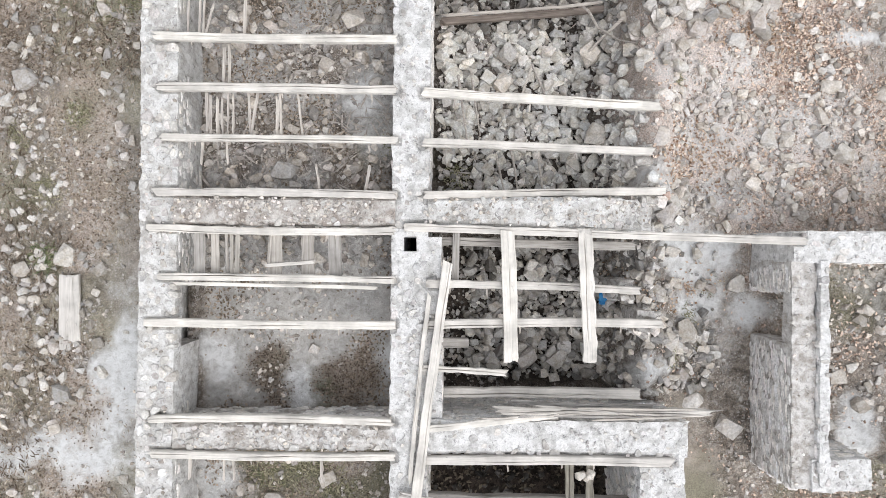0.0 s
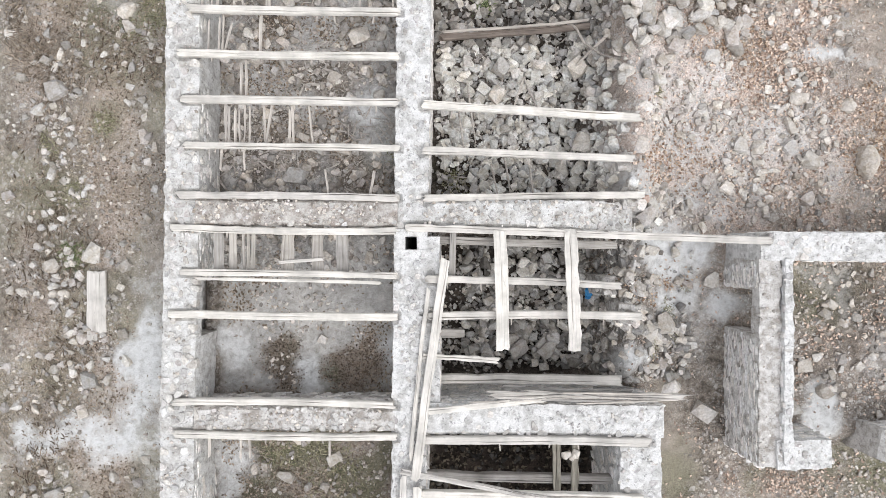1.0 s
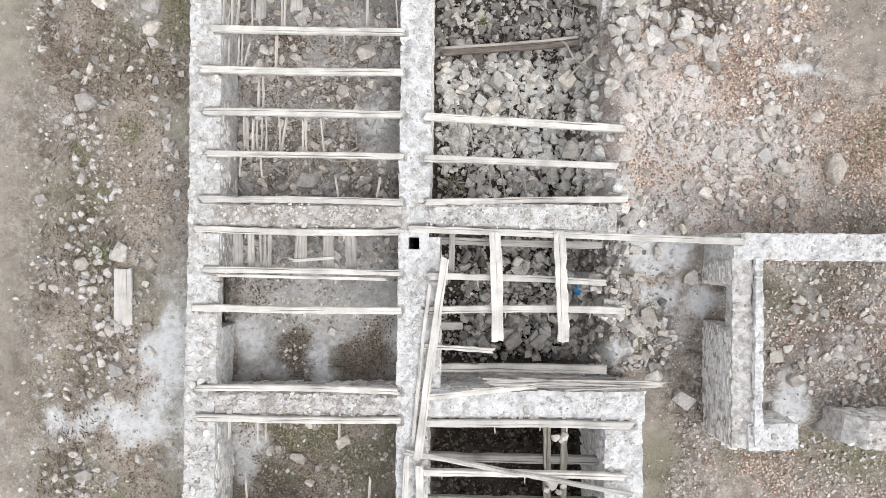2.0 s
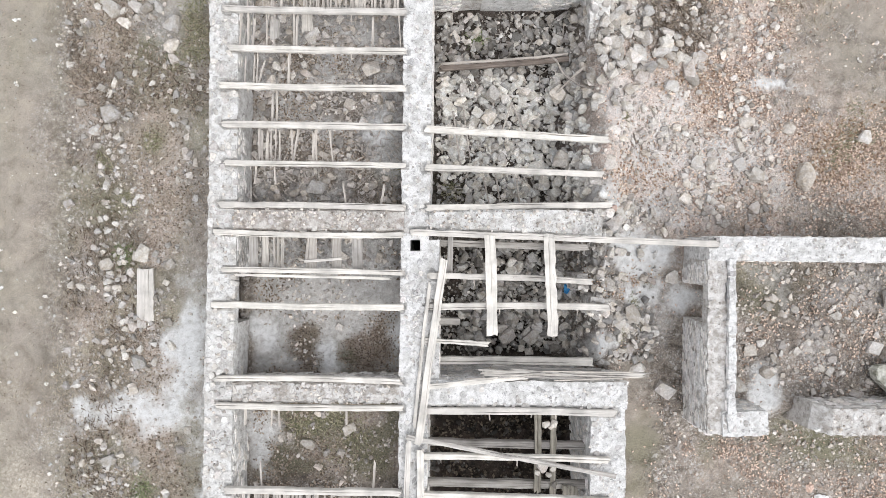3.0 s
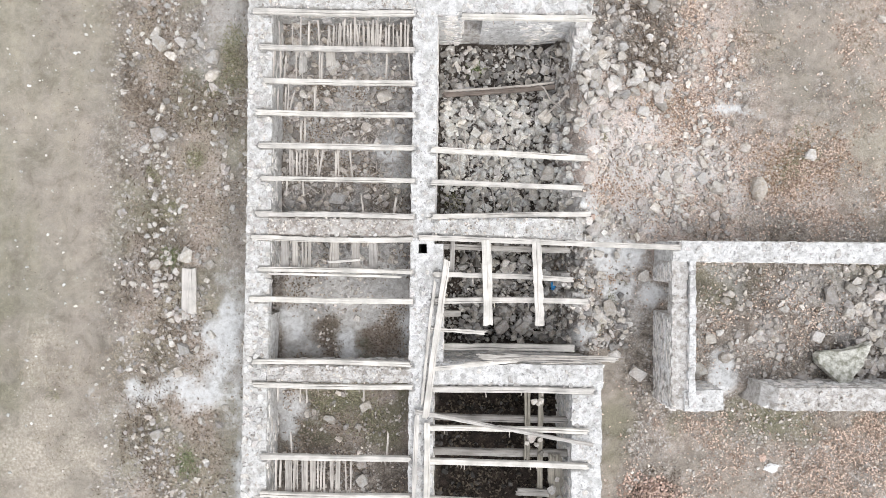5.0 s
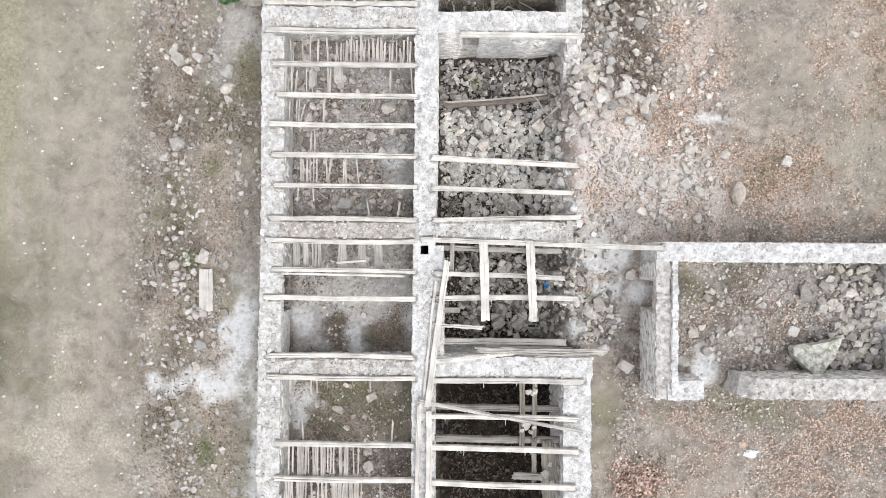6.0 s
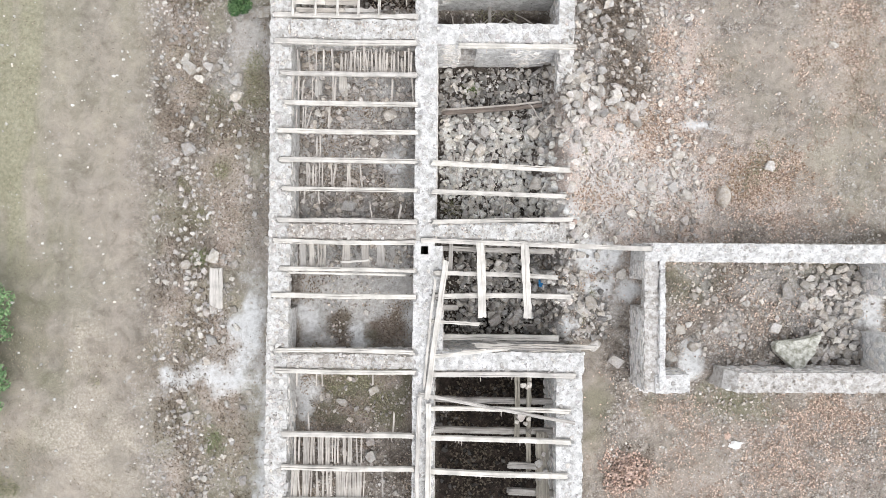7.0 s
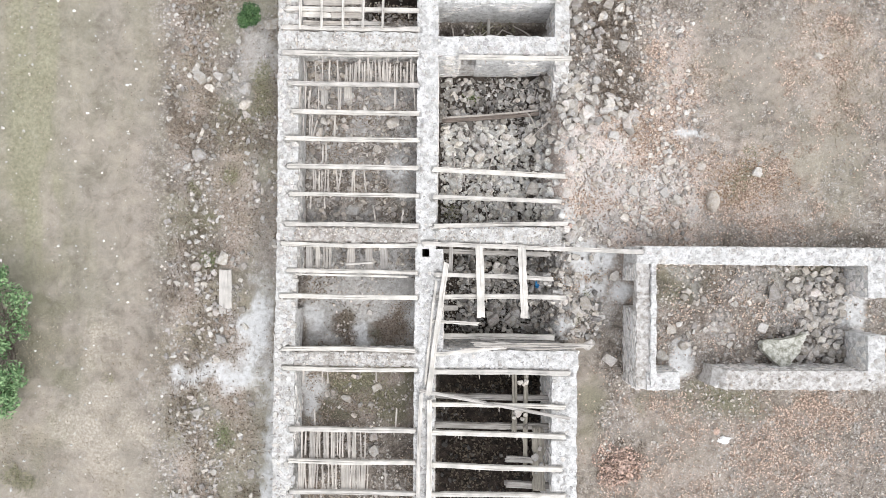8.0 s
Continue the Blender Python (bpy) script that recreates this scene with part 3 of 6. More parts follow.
def timber(name, a, b, width, thick, top, mat, label, category, group, ragged=0.0, seed=0, top_b=None, listed=True):
    """A sawn or split timber from a to b (plan), its upper face at top (at b: top_b)."""
    rng = random.Random(seed * 7 + 3)
    za, zb = top - thick / 2, (top if top_b is None else top_b) - thick / 2
    p, q = Vector((a[0], a[1], za)), Vector((b[0], b[1], zb))
    length = (q - p).length
    n = max(4, int(length / (0.13 if width > 0.07 else 0.25)))
    verts, faces = [], []
    sweep, lift = rng.uniform(-0.03, 0.03) * min(1, length / 3), rng.uniform(-0.012, 0.012)
    m = 11 if width > 0.07 else 8
    ends = [[rng.uniform(-0.05, 0.05) * (1 + 2.5 * ragged) for _ in range(m)] for _ in range(2)]
    for i in range(n + 1):
        u = i / n
        x = u * length
        bend = sweep * math.sin(math.pi * u) + noise.noise((x * 0.9, seed * 3.1, 0.2)) * 0.009 + noise.noise((x * 3.7, seed * 1.3, 0.9)) * 0.004
        w = width / 2 * (1 + 0.12 * noise.noise((x * 2.1, seed * 1.7, 4.0)))
        left = right = w
        if ragged and rng.random() < 0.6:
            left *= 1 - ragged * rng.random()
        if ragged and rng.random() < 0.6:
            right *= 1 - ragged * rng.random()
        if noise.noise((x * 1.6, seed * 2.9, 8.0)) > 0.42:
            right *= 0.8
        h = thick / 2
        c = min(0.014, w * 0.3, h * 0.3)
        up = lift * math.sin(math.pi * u)
        ring = [(-left + c, -h), (right - c, -h), (right, -h + c), (right, h - c), (right - c, h), (-left + c, h), (-left, h - c), (-left, -h + c)]
        if m == 11:
            g = width * (0.24 * math.sin(seed * 2.7) + 0.12 * noise.noise((x * 1.1, seed * 0.9, 2.0)))
            gape = max(0.0, noise.noise((x * 0.8, seed * 4.3, 6.0)) + 0.12)
            gw = 0.003 + 0.012 * gape
            ring[5:5] = [(g + gw, h), (g, h - min(thick * 0.5, 0.09 * gape)), (g - gw, h)]
        for k, (yy, zz) in enumerate(ring):
            dx = ends[0 if i == 0 else 1][k] if i in (0, n) else 0
            verts.append((x + dx, yy + bend + rng.uniform(-0.003, 0.003), zz + up + rng.uniform(-0.003, 0.003)))
    for i in range(n):
        for k in range(m):
            e = (k + 1) % m
            faces.append((i * m + k, (i + 1) * m + k, (i + 1) * m + e, i * m + e))
    faces += [tuple(range(m)), tuple(n * m + m - 1 - k for k in range(m))]
    me = mesh_from(name, verts, faces, mat)
    bm = bmesh.new()
    bm.from_mesh(me)
    bmesh.ops.recalc_face_normals(bm, faces=bm.faces)
    bm.to_mesh(me)
    bm.free()
    ob = new(name, me)
    ob.matrix_world = Matrix.Translation(p) @ (q - p).to_track_quat("X", "Z").to_matrix().to_4x4()
    if listed:
        TIMBERS.append((Vector(a), Vector(b), width / 2, min(za, zb) - thick / 2))
    return tagged(ob, label, category, group)


JOIST = ("bleached grey wooden joist laid across the roofless stone walls", "joist", "joists across the walls")
# west ends of the joists over the western rooms; each runs to the spine wall
WEST_ENDS = [(-4.82, 3.57), (-4.75, 2.72), (-4.70, 1.88), (-4.82, 0.96), (-4.92, 0.36), (-4.75, -0.46), (-4.94, -1.22), (-4.89, -2.84), (-4.89, -3.43),
             (-4.91, 6.18), (-4.74, 5.25), (-4.65, 4.39), (-4.92, 6.95), (-4.83, 7.52), (-4.67, -5.28), (-4.67, -6.24), (-4.67, -7.20)]
LEFT = [((x, y), (-0.8 - 0.006 * max(0.0, 3.0 - y), y - 0.055)) for x, y in WEST_ENDS]
RIGHT = [((-0.33, 2.63), (3.73, 2.46)), ((-0.33, 1.79), (3.62, 1.68)), ((-0.3, 0.90), (3.8, 1.0)), ((-0.35, -3.54), (3.82, -3.57)), ((-0.35, -4.53), (3.70, -4.60)),
         ((-0.38, -5.38), (3.70, -5.50)), ((-0.38, -6.36), (3.61, -6.49)), ((-0.38, -7.26), (3.70, -7.31)), ((-0.25, -1.26), (3.76, -1.29)), ((-0.25, -0.58), (3.4, -0.72)),
         ((0.45, 6.06), (3.84, 6.01))]
SAGGED = (17, 18, 19, 25, 26)  # their eastern ends rest on the rubble bank where the wall has fallen
for i, (a, b) in enumerate(LEFT + RIGHT):
    joist = timber("joist", a, b, (0.128 if i < len(LEFT) else 0.138) + 0.012 * math.sin(i * 2.3), 0.14, TOP, M_WOOD, *JOIST, 0.06, i, TOP - 0.32 if i in SAGGED else None)
    for k in range(5 if b[1] < -4 else 3):
        u = ((i * 0.37 + k * 0.23 + 0.11 * math.sin(i * k + 1.0)) % 0.9) + 0.05
        x, y, z = a[0] + (b[0] - a[0]) * u, a[1] + (b[1] - a[1]) * u, (TOP - (0.32 * u if i in SAGGED else 0.0)) - 0.14
        stub = timber("lath_stub", (x, y), (x + 0.02 * math.sin(k * 3.0 + i), y - 0.1 - 0.06 * abs(math.sin(k * 2.0 + i))), 0.03, 0.014, z + 0.008, M_LATH, "", "", "", 0.3, 800 + 7 * i + k, listed=False)
        place = stub.matrix_world.copy()
        stub.parent, stub.matrix_parent_inverse = joist, joist.matrix_world.inverted()
        stub.matrix_basis = place

GREY = ("grey weathered wooden beam spanning the pit between stone walls", "beam", "lower beams in the pits")
LOWER = [((-0.35, -4.38), (3.4, -4.46), 0.17), ((-0.35, -5.3), (3.4, -5.35), 0.18), ((1.98, -7.16), (3.4, -7.22), 0.19), ((-0.2, 0.15), (3.3, 0.05), 0.15)]
for i, (a, b, w) in enumerate(LOWER):
    timber("pit_beam", a, b, w, 0.15, 0.88 if i < 3 else 1.2, M_WOOD_GREY, *GREY, 0.08, 60 + i, listed=False)
BOARD = ("bleached loose wooden board lying across the joists", "board", "loose boards")
timber("board", (1.07, 0.27), (1.13, -1.84), 0.24, 0.045, TOP + 0.05, M_WOOD, *BOARD, 0.03, 71, listed=False)
timber("board", (2.36, 0.29), (2.45, -1.83), 0.24, 0.045, TOP + 0.05, M_WOOD, *BOARD, 0.22, 72, listed=False)
timber("board", (0.08, -0.25), (-0.46, -4.2), 0.17, 0.05, TOP + 0.07, M_WOOD, *BOARD, 0.1, 73, listed=False)
timber("board", (-0.22, -0.75), (-0.55, -3.9), 0.075, 0.03, TOP - 0.005, M_WOOD, *BOARD, 0.15, 74, listed=False)
timber("board", (-0.42, -4.4), (-0.47, -8.4), 0.16, 0.05, TOP + 0.06, M_WOOD, *BOARD, 0.1, 75, listed=False)
timber("board", (-0.68, -4.2), (-0.76, -7.6), 0.12, 0.04, TOP + 0.05, M_WOOD, *BOARD, 0.15, 76, listed=False)
timber("pit_beam", (-0.2, -2.53), (3.45, -2.56), 0.175, 0.15, 0.9, M_WOOD, "wide pale grey beam low beside the cross wall", "beam", "", 0.08, 58, listed=False)
for i, (xa, ya, xb, yb, w) in enumerate(((1.6, -2.6, 2.9, -2.72, 0.04), (2.3, -2.64, 4.1, -2.66, 0.035), (1.2, -2.78, 3.3, -2.8, 0.045), (2.7, -2.79, 4.35, -2.77, 0.03), (0.9, -2.62, 1.9, -2.66, 0.05), (1.9, -2.69, 3.6, -2.75, 0.03), (3.2, -2.7, 4.6, -2.68, 0.025), (0.6, -2.82, 2.2, -2.74, 0.03), (1.4, -2.72, 2.6, -2.66, 0.025), (2.5, -2.84, 3.9, -2.79, 0.03))):
    timber("splinter", (xa, ya), (xb, yb), w, 0.03, TOP + 0.085 - 0.008 * (i % 4), M_LATH if i % 2 else M_WOOD_GREY, "long splinter torn from the cracked beam", "splinter", "splinters", 0.5, 400 + i, listed=False)
timber("long_beam", (-0.6, 0.37), (6.02, 0.13), 0.14, 0.12, TOP + 0.03, M_WOOD, "long bleached beam bridging the gap between two ruined buildings", "beam", "", 0.1, 77)
timber("broken_board", (-0.3, -1.99), (1.07, -2.08), 0.11, 0.07, TOP, M_WOOD, "short splintered board end jutting from the wall", "board", "", 0.35, 78, listed=False)
timber("splintered_beam", (0.95, -2.7), (4.44, -2.73), 0.13, 0.12, TOP + 0.06, M_FALLEN, "split and splintered grey beam on the cross wall", "beam", "", 0.4, 79)
timber("splintered_board", (-0.32, -3.0), (1.85, -2.76), 0.12, 0.05, TOP + 0.06, M_WOOD, "cracked bleached board lying askew on the wall", "board", "", 0.3, 80, listed=False)
timber("splintered_board", (1.2, -2.58), (3.5, -2.66), 0.08, 0.05, TOP - 0.1, M_WOOD_GREY, "thin split board beside the cross wall", "board", "", 0.5, 81, listed=False)
timber("fallen_board", (-0.7, -4.08), (3.79, -4.92), 0.1, 0.05, TOP + 0.06, M_FALLEN, "narrow board fallen askew over the joists", "board", "", 0.2, 82, listed=False)
timber("split_board", (-4.46, -0.58), (-1.17, -0.65), 0.06, 0.04, TOP - 0.03, M_WOOD, "thin strip split from a joist", "board", "", 0.4, 83, listed=False)
timber("beam_stub", (-0.35, -1.62), (0.4, -1.62), 0.17, 0.14, 1.1, M_WOOD_GREY, "sawn grey beam end built into the wall", "beam", "", 0.05, 84, listed=False)
timber("pit_board", (2.2, -3.3), (2.2, -5.45), 0.16, 0.05, 0.935, M_MOSSY, "mossy grey board resting on the pit beams", "board", "pit boards", 0.35, 85, listed=False)
timber("pit_board", (2.6, -3.3), (2.56, -6.5), 0.15, 0.05, 0.935, M_MOSSY, "mossy grey board resting on the pit beams", "board", "pit boards", 0.35, 86, listed=False)
timber("pit_board", (1.95, -6.32), (2.75, -6.36), 0.2, 0.05, 0.99, M_WOOD_GREY, "short wide board on the pit boards", "board", "pit boards", 0.1, 87, listed=False)
timber("pit_board", (2.95, -5.35), (2.98, -7.3), 0.42, 0.05, 0.935, M_MOSSY, "broad mossy boarding rotting over the pit", "board", "pit boards", 0.3, 93, listed=False)
timber("pit_board", (0.24, 0.5), (0.2, -0.6), 0.12, 0.06, 1.27, M_WOOD_GREY, "short board under the joists beside the wall", "board", "", 0.1, 88, listed=False)
LOG_Z = hz(1.5, 4.6) + 0.55
timber("fallen_log", (0.0, 4.48), (3.25, 4.73), 0.13, 0.12, LOG_Z, M_BARK, "brown rotten timber lying on the rubble", "log", "", 0.2, 89, listed=False)
timber("fallen_log", (0.05, 4.58), (3.1, 4.83), 0.06, 0.05, LOG_Z + 0.03, M_LATH, "pale split edge of a rotten timber on the rubble", "log", "", 0.3, 90, listed=False)
for i, (dx, ln) in enumerate(((0.0, 1.42), (0.205, 1.2))):
    z0 = hz(-7.3 + dx, -1.2) + 0.09
    timber("ground_plank", (-7.28 + dx, -0.53), (-7.27 + dx, -0.53 - ln), 0.215, 0.06, z0, M_WOOD, "grey plank lying on the stony ground", "plank", "planks on the ground", 0.04, 91 + i, listed=False)

LATH = ("thin weathered wooden lath nailed under the joists", "lath", "laths under the joists")
LATHS = []
rng = random.Random(17)


def bay(north, south, xs, lean=0.04, short=0.15):
    """Laths left between two joists, at the given x."""
    for x in xs:
        LATHS.append((x, north - rng.random() * short, x + rng.uniform(-lean, lean), south + rng.random() * short * 0.4, rng.uniform(0.028, 0.055)))


bay(6.05, 5.2, (-4.28, -3.95, -3.72, -3.5, -3.27, -3.0, -2.86, -2.72, -2.63, -2.52, -2.33, -2.12, -1.98, -1.86, -1.74, -1.44, -1.13, -1.03, -0.94), short=0.25)
bay(6.05, 5.2, [-3.05 + 0.12 * k + rng.uniform(-0.05, 0.05) for k in range(16)], 0.06, 0.35)
bay(5.2, 4.38, (-4.4, -4.25, -4.1, -3.85, -3.72, -3.24, -3.16, -1.5, -0.93), 0.08)
bay(4.3, 3.57, (-4.3, -4.1, -4.03, -3.34), 0.05)
bay(4.25, 3.6, (-3.88,), 0.2)
bay(3.47, 2.75, (-3.7, -3.62), 0.03)
bay(2.67, 1.93, (-4.0, -3.94, -3.81, -3.74, -3.63, -3.55, -3.29, -2.8, -2.76), 0.03)
bay(2.74, 1.9, (-3.12, -2.46), 0.16, 0.05)
bay(1.45, 0.9, (-2.15, -1.24), 0.1)
bay(1.92, 1.45, (-4.05, -3.67), 0.1, 0.05)
bay(-3.42, -3.9, (-4.28, -3.7, -3.55, -2.05), 0.02, 0.04)
bay(-4.65, -5.4, (-3.95, -1.43), 0.05, 0.05)
bay(-5.3, -6.2, (-4.32, -4.2, -4.07, -3.92, -3.77, -3.58, -3.42, -3.15, -2.87, -2.74, -2.53, -2.38))
bay(-5.3, -6.2, [-3.9 + 0.14 * k + rng.uniform(-0.05, 0.05) for k in range(9)], 0.06, 0.3)
bay(-6.25, -7.2, (-4.42, -4.1, -3.84, -3.7, -3.5, -3.4, -3.3, -2.3, -1.78), 0.05)
bay(-6.25, -7.2, [-4.35 + 0.16 * k + rng.uniform(-0.05, 0.05) for k in range(13)], 0.08, 0.3)
for i, (xa, ya, xb, yb, w) in enumerate(LATHS):
    timber("lath", (xa, ya), (xb, yb), w, 0.016, 1.278 - 0.002 * (i % 3), M_LATH, *LATH, 0.12, 200 + i, listed=False)
CEIL = ("short grey board left of the old ceiling under the joists", "board", "ceiling boards")
for i, (x, w, ya, yb) in enumerate(((-4.12, 0.2, 0.42, -0.5), (-3.86, 0.15, 0.42, -0.5), (-3.66, 0.05, 0.4, -0.45), (-3.58, 0.05, 0.4, -0.5), (-3.47, 0.07, 0.38, -0.5), (-2.83, 0.24, 0.4, -0.5),
                                    (-2.28, 0.24, 0.4, -0.5), (-1.83, 0.22, 0.4, -0.5), (-2.75, 0.13, -6.2, -7.25), (-2.6, 0.12, -6.2, -7.25), (-2.45, 0.14, -6.2, -7.25), (-2.9, 0.12, -6.2, -7.25),
                                    (-3.66, 0.22, 5.0, 4.65), (-2.95, 0.26, 5.15, 4.8), (-4.02, 0.16, -5.28, -6.26), (-3.62, 0.12, -5.3, -6.25), (-3.37, 0.15, -5.28, -6.26), (-2.72, 0.12, -5.3, -6.2), (-4.3, 0.1, -6.24, -7.24),
                                    (-4.03, 0.2, -6.24, -7.2), (-3.06, 0.17, -6.24, -7.24))):
    timber("ceiling_board", (x, ya), (x + 0.02 * math.sin(i), yb), w, 0.02, 1.272, M_WOOD_GREY if i in (0, 7, 12) else M_CEIL, *CEIL, 0.12, 320 + i, listed=False)
timber("ceiling_board", (-3.0, -0.28), (-2.2, -0.22), 0.06, 0.02, 1.3, M_WOOD, *CEIL, 0.1, 340, listed=False)
for i, (xa, xb, y, w) in enumerate(((-4.35, -3.5, 7.38, 0.17), (-3.45, -2.5, 7.36, 0.18), (-4.3, -2.9, 7.13, 0.14), (-2.85, -2.0, 7.12, 0.12), (-4.3, -3.1, 7.8, 0.3), (-3.05, -2.45, 7.82, 0.26))):
    timber("ceiling_board", (xa, y), (xb, y - 0.02), w, 0.02, 1.272, M_LATH if i % 3 else M_WOOD, *CEIL, 0.08, 360 + i, listed=False)
for i, x in enumerate((-4.36, -3.72, -3.06, -2.46, -1.86)):
    timber("cross_piece", (x, 7.98), (x - 0.02, 6.9), 0.075, 0.05, TOP + 0.05, M_WOOD, "short bleached board nailed across two joists", "board", "short cross boards", 0.08, 350 + i, listed=False)

# ---- walls ----


def free_of_timber(x, y, r):
    for a, b, w, low in TIMBERS:
        if min(a.y, b.y) - w - r > y or max(a.y, b.y) + w + r < y:
            continue
        d = b - a
        u = max(0.0, min(1.0, ((x - a.x) * d.x + (y - a.y) * d.y) / d.length_squared))
        if math.hypot(x - a.x - d.x * u, y - a.y - d.y * u) < w + r:
            return False
    return True


def core(name, path, half, low, tops, mat, parent, seed, rough=0.035, fillet=True):
    """A rough masonry body along a path; tops: its height at each point of the path."""
    pts, hs = [], []
    for (a, b), (ta, tb) in zip(zip(path, path[1:]), zip(tops, tops[1:])):
        n = max(1, int(math.dist(a, b) / 0.075))
        for i in range(n):
            u = i / n
            pts.append(Vector((a[0] + (b[0] - a[0]) * u, a[1] + (b[1] - a[1]) * u)))
            hs.append(ta + (tb - ta) * u)
    pts.append(Vector(path[-1]))
    hs.append(tops[-1])
    rows = []
    for i, (p, h) in enumerate(zip(pts, hs)):
        d = (pts[min(i + 1, len(pts) - 1)] - pts[max(i - 1, 0)]).normalized()
        s = Vector((-d.y, d.x))
        rows.append((p, s, h))
    levels = 8
    ring = [(-1.0, k / levels) for k in range(levels)] + [(-1 + 2 * k / 8, 1.0) for k in range(9)] + [(1.0, 1 - k / levels) for k in range(1, levels + 1)]
    verts, faces, m = [], [], len(ring)
    for p, s, h in rows:
        for c, u in ring:
            q = Vector((p.x + s.x * half * c, p.y + s.y * half * c, low + (h - low) * u))
            k = noise.noise((q.x * 4.3 + seed, q.y * 4.3, q.z * 5.5)) + 0.5 * noise.noise((q.x * 9.7, q.y * 9.7 + seed, q.z * 11))
            side = rough * k * (1 if abs(c) > 0.99 else 0)
            q += Vector((s.x * c * side, s.y * c * side, (rough * 0.8 * k - 0.01) if u > 0.99 else 0))
            if u > 0.99 and fillet:
                ok = free_of_timber(q.x, q.y, 0.03)
                q.z += (0.075 if ok else 0.0)
                if not ok:
                    q.z = min(q.z, h - 0.002)
            verts.append(q[:])
    for i in range(len(rows) - 1):
        for j in range(m - 1):
            faces.append((i * m + j, i * m + j + 1, (i + 1) * m + j + 1, (i + 1) * m + j))
        faces.append((i * m + m - 1, i * m, (i + 1) * m, (i + 1) * m + m - 1))
    faces += [tuple(m - 1 - j for j in range(m)), tuple((len(rows) - 1) * m + j for j in range(m))]
    ob = new(name, mesh_from(name, verts, faces, mat))
    bm = bmesh.new()
    bm.from_mesh(ob.data)
    bmesh.ops.recalc_face_normals(bm, faces=bm.faces)
    bm.to_mesh(ob.data)
    bm.free()
    ob.parent = parent
    return ob, rows


WALL_TOPS, WALL_ROWS = [], []


def crumbs(rows, half, parent, seed, share, mat, lo=0.015, hi=0.06):
    """Crumbs of stone and mortar lying loose on the top of a wall."""
    rng = random.Random(seed)
    length = sum((q[0] - p[0]).length for p, q in zip(rows, rows[1:]))
    out = []
    for _ in range(int(length * half * 2 * share)):
        p, side, h = rows[rng.randrange(len(rows))]
        c = rng.uniform(-0.95, 0.95) * half
        x, y = p.x + side.x * c + rng.uniform(-0.05, 0.05), p.y + side.y * c + rng.uniform(-0.05, 0.05)
        if math.hypot(x - FLUE[0], y - FLUE[1]) < 0.2 or not free_of_timber(x, y, 0.01) or noise.noise((x * 1.7, y * 1.7, seed)) < -0.15:
            continue
        r = lo + (hi - lo) * rng.random() ** 2.2
        out.append((place_rock(None, x, y, h + 0.07 + r * 0.15, (r * 1.3, r, r * 0.6), rng.uniform(0, 6.3), (rng.uniform(-0.3, 0.3), rng.uniform(-0.3, 0.3))), rng.randrange(99)))
    if out:
        joined_rocks("mortar_crumbs", out, FREE_ROCKS, mat, parent)


def clipped(poly, mx, my, nx, ny):
    """The part of a polygon on the near side of the line through (mx, my) with the normal (nx, ny)."""
    out = []
    for (ax, ay), (bx, by) in zip(poly, poly[1:] + poly[:1]):
        da, db = (ax - mx) * nx + (ay - my) * ny, (bx - mx) * nx + (by - my) * ny
        if da <= 0:
            out.append((ax, ay))
        if da * db < 0:
            u = da / (da - db)
            out.append((ax + (bx - ax) * u, ay + (by - ay) * u))
    return out


def bedded(outline, low, top, lean, rng, wear=1.0):
    """Vertices and faces of one bedded stone over its outline, with worn upper edges; low and top from its middle."""
    n = len(outline)
    verts = [(x, y, low) for x, y in outline]
    verts += [(x, y, top - rng.uniform(0.014, 0.032) * wear) for x, y in outline]
    k = rng.uniform(0.74, 0.88)
    verts += [(x * k, y * k, top + lean[0] * x + lean[1] * y + rng.uniform(-0.004, 0.004)) for x, y in outline]
    faces = [tuple(range(2 * n, 3 * n))]
    for r in (0, n):
        faces += [(r + q, r + (q + 1) % n, r + n + (q + 1) % n, r + n + q) for q in range(n)]
    return verts, faces


